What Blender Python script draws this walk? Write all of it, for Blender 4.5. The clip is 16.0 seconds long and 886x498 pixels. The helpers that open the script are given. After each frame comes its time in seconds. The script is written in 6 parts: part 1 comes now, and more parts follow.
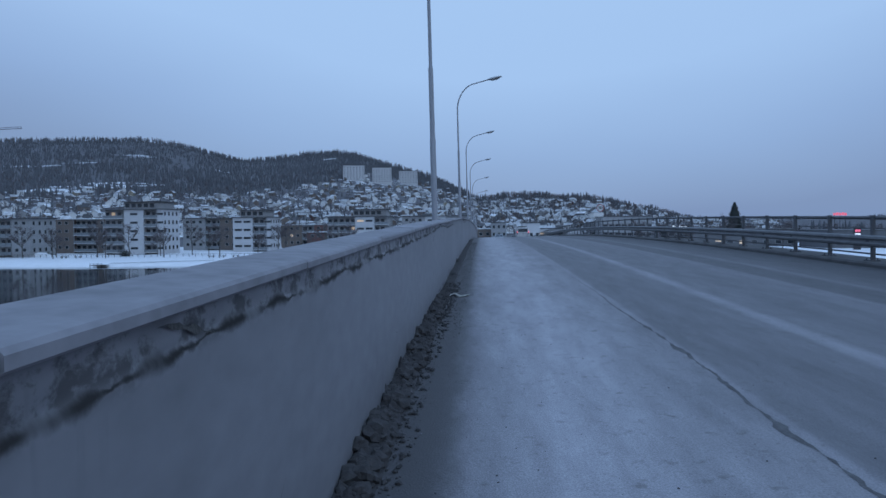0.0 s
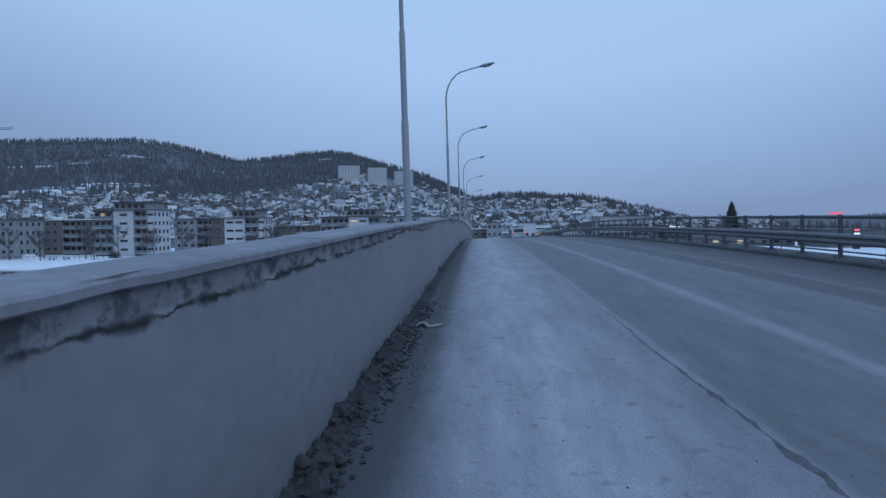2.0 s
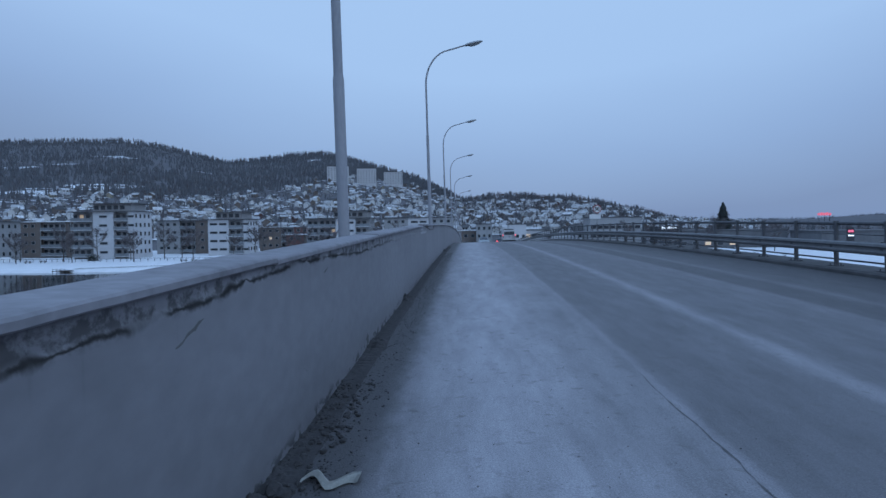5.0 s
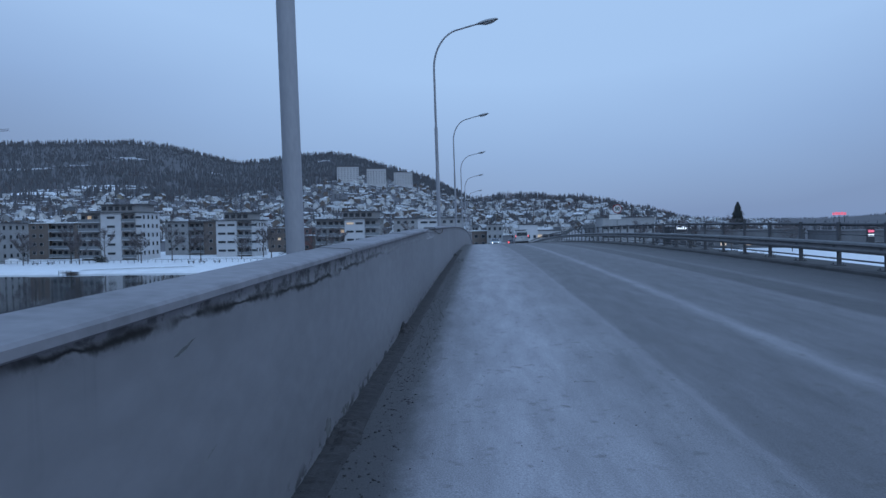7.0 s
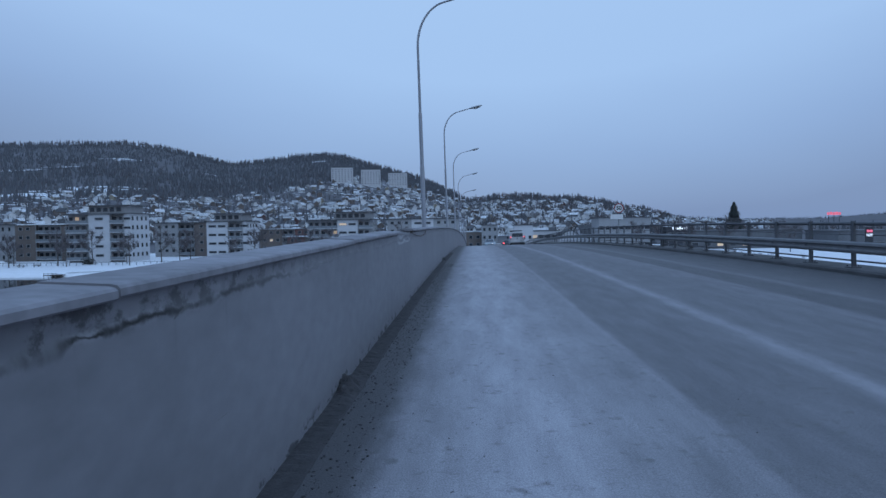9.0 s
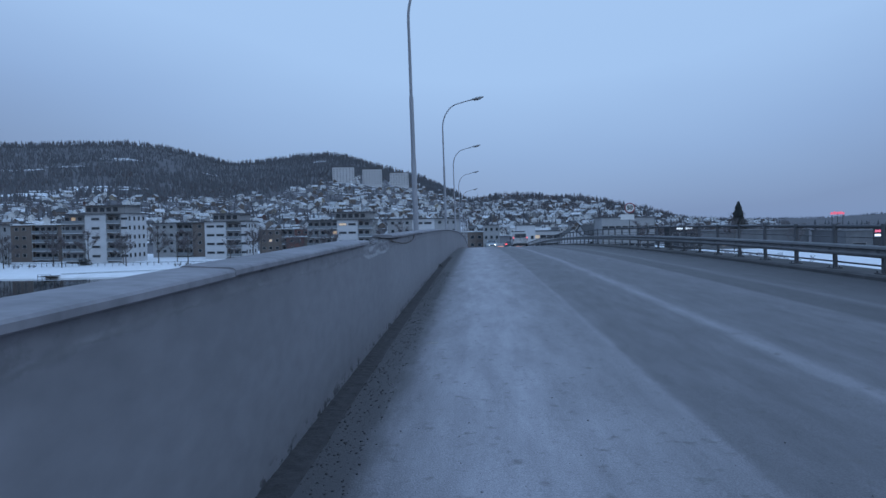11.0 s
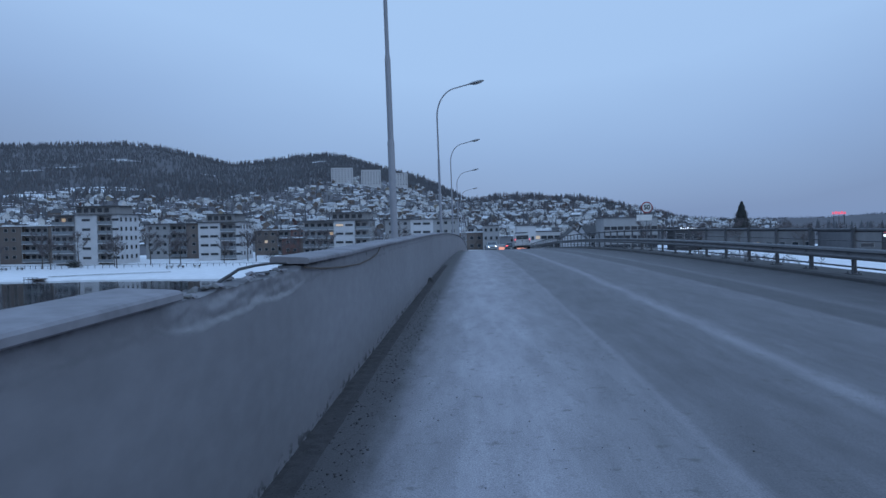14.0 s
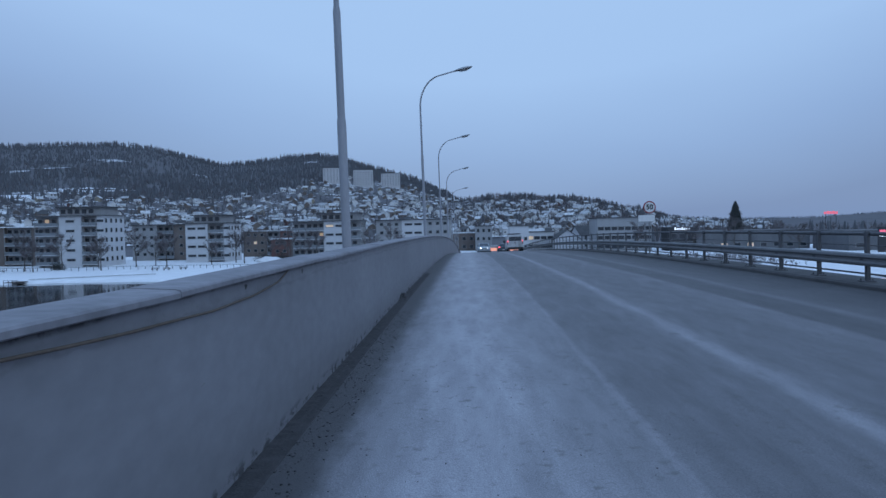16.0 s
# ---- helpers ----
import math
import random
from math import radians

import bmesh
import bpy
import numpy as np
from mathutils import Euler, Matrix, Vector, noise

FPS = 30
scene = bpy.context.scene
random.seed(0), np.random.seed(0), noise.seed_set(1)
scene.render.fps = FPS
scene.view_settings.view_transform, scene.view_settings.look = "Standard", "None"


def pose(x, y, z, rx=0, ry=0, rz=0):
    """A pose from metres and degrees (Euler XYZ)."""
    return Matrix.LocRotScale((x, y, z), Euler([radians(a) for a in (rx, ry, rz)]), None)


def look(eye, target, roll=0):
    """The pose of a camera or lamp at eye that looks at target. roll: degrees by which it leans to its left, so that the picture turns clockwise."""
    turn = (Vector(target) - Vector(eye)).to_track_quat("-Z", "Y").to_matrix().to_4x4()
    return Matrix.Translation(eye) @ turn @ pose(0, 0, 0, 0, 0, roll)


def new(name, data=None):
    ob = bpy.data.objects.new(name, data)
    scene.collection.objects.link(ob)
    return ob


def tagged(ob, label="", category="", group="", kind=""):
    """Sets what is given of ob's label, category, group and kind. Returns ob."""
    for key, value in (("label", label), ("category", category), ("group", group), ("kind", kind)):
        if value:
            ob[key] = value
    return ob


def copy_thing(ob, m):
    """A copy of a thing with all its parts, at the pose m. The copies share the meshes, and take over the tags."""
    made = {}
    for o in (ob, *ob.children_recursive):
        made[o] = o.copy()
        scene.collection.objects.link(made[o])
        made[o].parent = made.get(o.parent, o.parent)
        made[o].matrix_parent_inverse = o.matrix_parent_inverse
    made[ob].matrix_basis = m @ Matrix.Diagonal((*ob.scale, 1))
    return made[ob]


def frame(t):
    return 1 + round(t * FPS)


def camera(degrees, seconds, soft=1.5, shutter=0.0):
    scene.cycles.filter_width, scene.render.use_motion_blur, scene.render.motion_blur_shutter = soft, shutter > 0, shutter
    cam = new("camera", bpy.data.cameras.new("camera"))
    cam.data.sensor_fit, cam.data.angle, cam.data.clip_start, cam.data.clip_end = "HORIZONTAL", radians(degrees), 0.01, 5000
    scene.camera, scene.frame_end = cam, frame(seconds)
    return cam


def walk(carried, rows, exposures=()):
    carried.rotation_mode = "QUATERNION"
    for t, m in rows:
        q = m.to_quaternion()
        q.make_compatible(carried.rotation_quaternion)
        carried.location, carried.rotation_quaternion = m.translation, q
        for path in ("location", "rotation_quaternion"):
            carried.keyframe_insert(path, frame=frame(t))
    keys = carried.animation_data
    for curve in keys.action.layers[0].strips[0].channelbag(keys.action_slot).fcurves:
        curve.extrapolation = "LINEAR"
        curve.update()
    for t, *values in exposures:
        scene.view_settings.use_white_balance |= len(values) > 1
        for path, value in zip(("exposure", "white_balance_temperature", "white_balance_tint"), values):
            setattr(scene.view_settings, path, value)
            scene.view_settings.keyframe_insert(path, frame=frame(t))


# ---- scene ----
cam = camera(66.3, 16.0, soft=1.5)
PATH = [
    (0.0, -0.154, 0.000, 1.487, 87.79, 0.53, 3.25),
    (0.5, -0.037, 0.797, 1.536, 87.75, 0.62, 3.25),
    (1.0, -0.026, 1.591, 1.520, 87.77, 0.60, 3.34),
    (1.5, 0.084, 2.384, 1.541, 87.74, 0.60, 3.00),
    (2.0, 0.070, 3.173, 1.519, 87.79, 0.66, 2.91),
    (2.5, 0.085, 3.954, 1.522, 87.79, 0.67, 2.71),
    (3.0, 0.149, 4.733, 1.572, 87.81, 0.69, 2.27),
    (3.5, 0.133, 5.512, 1.625, 87.82, 0.64, 2.15),
    (4.0, 0.260, 6.295, 1.668, 87.84, 0.72, 2.03),
    (6.5, 0.185, 10.275, 1.705, 87.90, 0.83, 2.50),
    (7.0, 0.126, 11.075, 1.743, 87.91, 0.83, 2.91),
    (7.5, 0.232, 11.872, 1.763, 87.92, 0.88, 2.73),
    (8.0, 0.203, 12.660, 1.739, 87.90, 0.90, 2.72),
    (8.5, 0.274, 13.445, 1.727, 87.91, 0.93, 2.56),
    (9.0, 0.266, 14.227, 1.737, 87.96, 0.95, 2.49),
    (11.5, 0.318, 18.136, 1.819, 87.95, 1.00, 2.76),
    (12.0, 0.293, 18.926, 1.838, 87.97, 1.01, 3.12),
    (12.5, 0.338, 19.723, 1.893, 88.02, 1.08, 2.96),
    (13.0, 0.297, 20.531, 1.908, 87.99, 1.03, 2.79),
    (13.5, 0.355, 21.343, 1.940, 88.01, 1.05, 2.62),
    (14.0, 0.328, 22.153, 1.890, 87.98, 1.06, 2.58),
    (14.5, 0.453, 22.959, 1.875, 87.99, 1.07, 2.40),
    (15.0, 0.528, 23.774, 1.886, 87.99, 1.09, 1.98),
    (15.5, 0.536, 24.602, 1.912, 88.00, 1.10, 2.21),
    (16.0, 0.569, 25.435, 1.957, 88.00, 1.17, 1.98),
]
walk(cam, [(r[0], pose(*r[1:])) for r in PATH])

# ---- world and light: overcast blue dusk ----
SKY_STRENGTH = 0.1
world = bpy.data.worlds.new("dusk_sky")
scene.world = world
world.use_nodes = True
wt = world.node_tree
wt.nodes.clear()
w_out = wt.nodes.new("ShaderNodeOutputWorld")
w_bg = wt.nodes.new("ShaderNodeBackground")
w_sky = wt.nodes.new("ShaderNodeTexSky")
w_sky.sky_type = "NISHITA"
w_sky.sun_disc = False
w_sky.sun_elevation = radians(12)
w_sky.sun_rotation = radians(139)
w_tc = wt.nodes.new("ShaderNodeTexCoord")
w_sep = wt.nodes.new("ShaderNodeSeparateXYZ")
w_ramp = wt.nodes.new("ShaderNodeValToRGB")
w_noise = wt.nodes.new("ShaderNodeTexNoise")
w_map = wt.nodes.new("ShaderNodeMapping")
w_map.inputs["Scale"].default_value = (1.0, 1.0, 3.0)
w_noise.inputs["Scale"].default_value = 1.3
w_noise.inputs["Detail"].default_value = 3.0
w_add = wt.nodes.new("ShaderNodeMath")
w_add.operation = "MULTIPLY_ADD"
w_add.inputs[1].default_value = 0.10
w_sub = wt.nodes.new("ShaderNodeMath")
w_sub.operation = "SUBTRACT"
w_sub.inputs[1].default_value = 0.05
w_mix = wt.nodes.new("ShaderNodeMixRGB")
w_mix.inputs[0].default_value = 0.93
# cloud layer: darker towards the horizon, paler overhead
el = w_ramp.color_ramp.elements
el[0].position, el[0].color = 0.0, (2.05, 3.08, 5.35, 1)
el[1].position, el[1].color = 0.42, (4.05, 6.15, 9.45, 1)
e2 = w_ramp.color_ramp.elements.new(0.10)
e2.color = (2.80, 4.30, 7.20, 1)
e3 = w_ramp.color_ramp.elements.new(0.22)
e3.color = (3.75, 5.70, 8.95, 1)
e4 = w_ramp.color_ramp.elements.new(0.95)
e4.color = (3.55, 6.00, 11.0, 1)
wt.links.new(w_tc.outputs["Generated"], w_sep.inputs[0])
wt.links.new(w_tc.outputs["Generated"], w_map.inputs["Vector"])
wt.links.new(w_map.outputs[0], w_noise.inputs["Vector"])
wt.links.new(w_noise.outputs["Fac"], w_add.inputs[0])
w_side = wt.nodes.new("ShaderNodeMath")
w_side.operation = "MULTIPLY_ADD"
w_side.inputs[1].default_value = -0.28
w_sq = wt.nodes.new("ShaderNodeMath")
w_sq.operation = "MULTIPLY"
w_off = wt.nodes.new("ShaderNodeMath")
w_off.operation = "SUBTRACT"
w_off.inputs[1].default_value = 0.06
wt.links.new(w_sep.outputs["X"], w_off.inputs[0])
wt.links.new(w_off.outputs[0], w_sq.inputs[0])
wt.links.new(w_off.outputs[0], w_sq.inputs[1])
wt.links.new(w_sq.outputs[0], w_side.inputs[0])
wt.links.new(w_sep.outputs["Z"], w_side.inputs[2])
wt.links.new(w_side.outputs[0], w_add.inputs[2])
wt.links.new(w_add.outputs[0], w_sub.inputs[0])
wt.links.new(w_sub.outputs[0], w_ramp.inputs[0])
wt.links.new(w_sky.outputs[0], w_mix.inputs[1])
wt.links.new(w_ramp.outputs[0], w_mix.inputs[2])
wt.links.new(w_mix.outputs[0], w_bg.inputs["Color"])
w_bg.inputs["Strength"].default_value = SKY_STRENGTH
wt.links.new(w_bg.outputs[0], w_out.inputs[0])

sun_data = bpy.data.lights.new("sun", "SUN")
sun_data.energy, sun_data.angle, sun_data.color = 0.6, radians(60), (0.53, 0.76, 1.0)
sun = new("sun", sun_data)
sun.matrix_world = look((0, 0, 60), (-38, 44, 0))


# ---- materials ----
def mat(name, color, rough=0.8, metal=0.0, grain=0.0, scale=6.0, dark=0.6, fine=60.0, bump=0.0, spec=0.35, stretch=(1, 1, 1), rand=0.0):
    """A surface of one base colour with stains (scale), fine grain (fine) and relief."""
    m = bpy.data.materials.new(name)
    m.use_nodes = True
    nt = m.node_tree
    b = nt.nodes["Principled BSDF"]
    b.inputs["Roughness"].default_value = rough
    b.inputs["Metallic"].default_value = metal
    b.inputs["Specular IOR Level"].default_value = spec
    b.inputs["Base Color"].default_value = (*color, 1)
    if grain or bump or rand:
        tc = nt.nodes.new("ShaderNodeTexCoord")
        mp = nt.nodes.new("ShaderNodeMapping")
        mp.inputs["Scale"].default_value = stretch
        nt.links.new(tc.outputs["Object"], mp.inputs["Vector"])
        n1 = nt.nodes.new("ShaderNodeTexNoise")
        n1.inputs["Scale"].default_value, n1.inputs["Detail"].default_value = scale, 6.0
        n2 = nt.nodes.new("ShaderNodeTexNoise")
        n2.inputs["Scale"].default_value, n2.inputs["Detail"].default_value = fine, 3.0
        nt.links.new(mp.outputs[0], n1.inputs["Vector"])
        nt.links.new(mp.outputs[0], n2.inputs["Vector"])
        avg = nt.nodes.new("ShaderNodeMath")
        avg.operation = "MULTIPLY_ADD"
        avg.inputs[1].default_value = 0.45
        nt.links.new(n2.outputs["Fac"], avg.inputs[0])
        half = nt.nodes.new("ShaderNodeMath")
        half.operation = "MULTIPLY"
        half.inputs[1].default_value = 0.55
        nt.links.new(n1.outputs["Fac"], half.inputs[0])
        nt.links.new(half.outputs[0], avg.inputs[2])
        ramp = nt.nodes.new("ShaderNodeValToRGB")
        r = ramp.color_ramp.elements
        r[0].position, r[0].color = 0.5 - 0.22, (*[c * (1 - grain * dark) for c in color], 1)
        r[1].position, r[1].color = 0.5 + 0.22, (*[min(0.95, c * (1 + grain * (1 - dark))) for c in color], 1)
        nt.links.new(avg.outputs[0], ramp.inputs[0])
        out = ramp.outputs[0]
        if rand:
            info = nt.nodes.new("ShaderNodeObjectInfo")
            hsv = nt.nodes.new("ShaderNodeHueSaturation")
            mr = nt.nodes.new("ShaderNodeMapRange")
            mr.inputs[3].default_value, mr.inputs[4].default_value = 1 - rand, 1 + rand
            nt.links.new(info.outputs["Random"], mr.inputs[0])
            nt.links.new(mr.outputs[0], hsv.inputs["Value"])
            nt.links.new(out, hsv.inputs["Color"])
            out = hsv.outputs[0]
        nt.links.new(out, b.inputs["Base Color"])
        if bump:
            bp = nt.nodes.new("ShaderNodeBump")
            bp.inputs["Strength"].default_value = min(1.0, bump)
            bp.inputs["Distance"].default_value = 0.01
            nt.links.new(avg.outputs[0], bp.inputs["Height"])
            nt.links.new(bp.outputs[0], b.inputs["Normal"])
    return m


def glow(name, color, strength):
    m = bpy.data.materials.new(name)
    m.use_nodes = True
    b = m.node_tree.nodes["Principled BSDF"]
    b.inputs["Base Color"].default_value = (*color, 1)
    b.inputs["Emission Color"].default_value = (*color, 1)
    b.inputs["Emission Strength"].default_value = strength
    return m


def asphalt_material():
    """Worn salted asphalt: dust streaks run along the deck, dark wheel tracks between them."""
    m = bpy.data.materials.new("worn_asphalt")
    m.use_nodes = True
    nt = m.node_tree
    N, L = nt.nodes.new, nt.links.new
    b = nt.nodes["Principled BSDF"]
    b.inputs["Roughness"].default_value = 0.68
    b.inputs["Specular IOR Level"].default_value = 0.42
    tc = N("ShaderNodeTexCoord")
    sep = N("ShaderNodeSeparateXYZ")
    L(tc.outputs["Object"], sep.inputs[0])
    wob = N("ShaderNodeTexNoise")
    wob.inputs["Scale"].default_value, wob.inputs["Detail"].default_value = 0.9, 6.0
    mp = N("ShaderNodeMapping")
    mp.inputs["Scale"].default_value = (1.2, 0.22, 1.0)
    L(tc.outputs["Object"], mp.inputs[0])
    L(mp.outputs[0], wob.inputs["Vector"])
    xx = N("ShaderNodeMath")
    xx.operation = "MULTIPLY_ADD"
    xx.inputs[1].default_value = 0.11
    L(wob.outputs["Fac"], xx.inputs[0])
    wob2 = N("ShaderNodeTexNoise")
    wob2.inputs["Scale"].default_value, wob2.inputs["Detail"].default_value = 7.0, 5.0
    wob2.inputs["Roughness"].default_value = 0.7
    L(tc.outputs["Object"], wob2.inputs["Vector"])
    x2 = N("ShaderNodeMath")
    x2.operation = "MULTIPLY_ADD"
    x2.inputs[1].default_value = 0.09
    L(wob2.outputs["Fac"], x2.inputs[0])
    L(sep.outputs["X"], x2.inputs[2])
    L(x2.outputs[0], xx.inputs[2])
    rng = N("ShaderNodeMapRange")
    rng.inputs[1].default_value, rng.inputs[2].default_value = -1.0 + 0.10, 9.5 + 0.10
    L(xx.outputs[0], rng.inputs[0])
    ramp = N("ShaderNodeValToRGB")
    stops = [(-1.0, 0.15), (-0.5, 0.18), (-0.2, 0.235), (0.25, 0.315), (0.8, 0.315), (1.2, 0.25), (1.65, 0.20), (1.82, 0.195), (1.89, 0.225), (1.96, 0.145), (2.2, 0.13), (2.9, 0.13),
             (3.30, 0.145), (3.45, 0.225), (3.52, 0.225), (3.68, 0.14), (4.3, 0.125), (4.9, 0.13), (5.52, 0.15), (5.64, 0.08), (6.25, 0.078), (6.45, 0.135), (6.65, 0.09), (7.3, 0.068), (8.6, 0.05)]
    els = ramp.color_ramp.elements
    for i, (x, v) in enumerate(stops):
        p = (x + 1.0) / 10.5
        e = els[0] if i == 0 else els[1] if i == 1 else els.new(p)
        e.position = p
        e.color = (v * 1.05, v * 1.02, v * 1.10, 1)
    L(rng.outputs[0], ramp.inputs[0])
    fine = N("ShaderNodeTexNoise")
    fine.inputs["Scale"].default_value, fine.inputs["Detail"].default_value = 90.0, 4.0
    L(tc.outputs["Object"], fine.inputs["Vector"])
    blot = N("ShaderNodeTexNoise")
    blot.inputs["Scale"].default_value, blot.inputs["Detail"].default_value = 2.2, 8.0
    blot.inputs["Roughness"].default_value = 0.65
    mpb = N("ShaderNodeMapping")
    mpb.inputs["Scale"].default_value = (1.7, 0.32, 1.0)
    L(tc.outputs["Object"], mpb.inputs[0])
    L(mpb.outputs[0], blot.inputs["Vector"])
    mr1 = N("ShaderNodeMapRange")
    mr1.inputs[1].default_value, mr1.inputs[2].default_value = 0.3, 0.7
    mr1.inputs[3].default_value, mr1.inputs[4].default_value = 0.74, 1.20
    L(blot.outputs["Fac"], mr1.inputs[0])
    mr2 = N("ShaderNodeMapRange")
    mr2.inputs[1].default_value, mr2.inputs[2].default_value = 0.25, 0.75
    mr2.inputs[3].default_value, mr2.inputs[4].default_value = 0.68, 1.26
    L(fine.outputs["Fac"], mr2.inputs[0])
    k = N("ShaderNodeMath")
    k.operation = "MULTIPLY"
    L(mr1.outputs[0], k.inputs[0])
    L(mr2.outputs[0], k.inputs[1])
    mul = N("ShaderNodeMixRGB")
    mul.blend_type = "MULTIPLY"
    mul.inputs[0].default_value = 1.0
    L(ramp.outputs[0], mul.inputs[1])
    L(k.outputs[0], mul.inputs[2])
    # small dark pits and crumbs on the dusty strip
    pit = N("ShaderNodeTexNoise")
    pit.inputs["Scale"].default_value, pit.inputs["Detail"].default_value = 8.0, 5.0
    L(tc.outputs["Object"], pit.inputs["Vector"])
    pr = N("ShaderNodeMapRange")
    pr.inputs[1].default_value, pr.inputs[2].default_value = 0.60, 0.74
    pr.inputs[3].default_value, pr.inputs[4].default_value = 0.0, 0.55
    L(pit.outputs["Fac"], pr.inputs[0])
    mixp = N("ShaderNodeMixRGB")
    mixp.inputs[2].default_value = (0.085, 0.08, 0.075, 1)
    L(pr.outputs[0], mixp.inputs[0])
    L(mul.outputs[0], mixp.inputs[1])
    # the damp gritty margin beside the wall, wider towards the crest
    edge = N("ShaderNodeMapRange")
    edge.interpolation_type = "SMOOTHSTEP"
    for i, v in enumerate((4.0, 22.0, -0.30, -0.33)):
        edge.inputs[i + 1].default_value = v
    L(sep.outputs["Y"], edge.inputs[0])
    jag = N("ShaderNodeTexNoise")
    jag.inputs["Scale"].default_value, jag.inputs["Detail"].default_value, jag.inputs["Roughness"].default_value = 3.2, 8.0, 0.72
    mpj = N("ShaderNodeMapping")
    mpj.inputs["Scale"].default_value = (1.6, 0.6, 1.0)
    L(tc.outputs["Object"], mpj.inputs[0])
    L(mpj.outputs[0], jag.inputs["Vector"])
    xj = N("ShaderNodeMath")
    xj.operation = "MULTIPLY_ADD"
    xj.inputs[1].default_value = 0.42
    L(jag.outputs["Fac"], xj.inputs[0])
    L(sep.outputs["X"], xj.inputs[2])
    xd = N("ShaderNodeMath")
    xd.operation = "SUBTRACT"
    L(xj.outputs[0], xd.inputs[0])
    L(edge.outputs[0], xd.inputs[1])
    damp = N("ShaderNodeMapRange")
    damp.interpolation_type = "SMOOTHSTEP"
    for i, v in enumerate((0.02, 0.36, 0.92, 0.0)):
        damp.inputs[i + 1].default_value = v
    L(xd.outputs[0], damp.inputs[0])
    mixd = N("ShaderNodeMixRGB")
    mixd.inputs[2].default_value = (0.066, 0.063, 0.066, 1)
    L(damp.outputs[0], mixd.inputs[0])
    L(mixp.outputs[0], mixd.inputs[1])
    L(mixd.outputs[0], b.inputs["Base Color"])
    bp = N("ShaderNodeBump")
    bp.inputs["Strength"].default_value, bp.inputs["Distance"].default_value = 0.5, 0.012
    L(k.outputs[0], bp.inputs["Height"])
    L(bp.outputs[0], b.inputs["Normal"])
    return m


def water_material():
    m = bpy.data.materials.new("river_water")
    m.use_nodes = True
    nt = m.node_tree
    b = nt.nodes["Principled BSDF"]
    b.inputs["Base Color"].default_value = (0.012, 0.016, 0.02, 1)
    b.inputs["Roughness"].default_value = 0.06
    b.inputs["IOR"].default_value = 1.33
    tc = nt.nodes.new("ShaderNodeTexCoord")
    n = nt.nodes.new("ShaderNodeTexNoise")
    n.inputs["Scale"].default_value, n.inputs["Detail"].default_value = 0.7, 4.0
    nt.links.new(tc.outputs["Object"], n.inputs["Vector"])
    bp = nt.nodes.new("ShaderNodeBump")
    bp.inputs["Strength"].default_value, bp.inputs["Distance"].default_value = 0.12, 0.05
    nt.links.new(n.outputs["Fac"], bp.inputs["Height"])
    nt.links.new(bp.outputs[0], b.inputs["Normal"])
    return m


M_ROAD = asphalt_material()
M_WATER = water_material()
M_CONC = mat("parapet_concrete", (0.192, 0.189, 0.205), 0.46, grain=0.55, scale=0.7, fine=9, bump=0.15, dark=0.55, spec=0.7, stretch=(1, 0.5, 1.0))


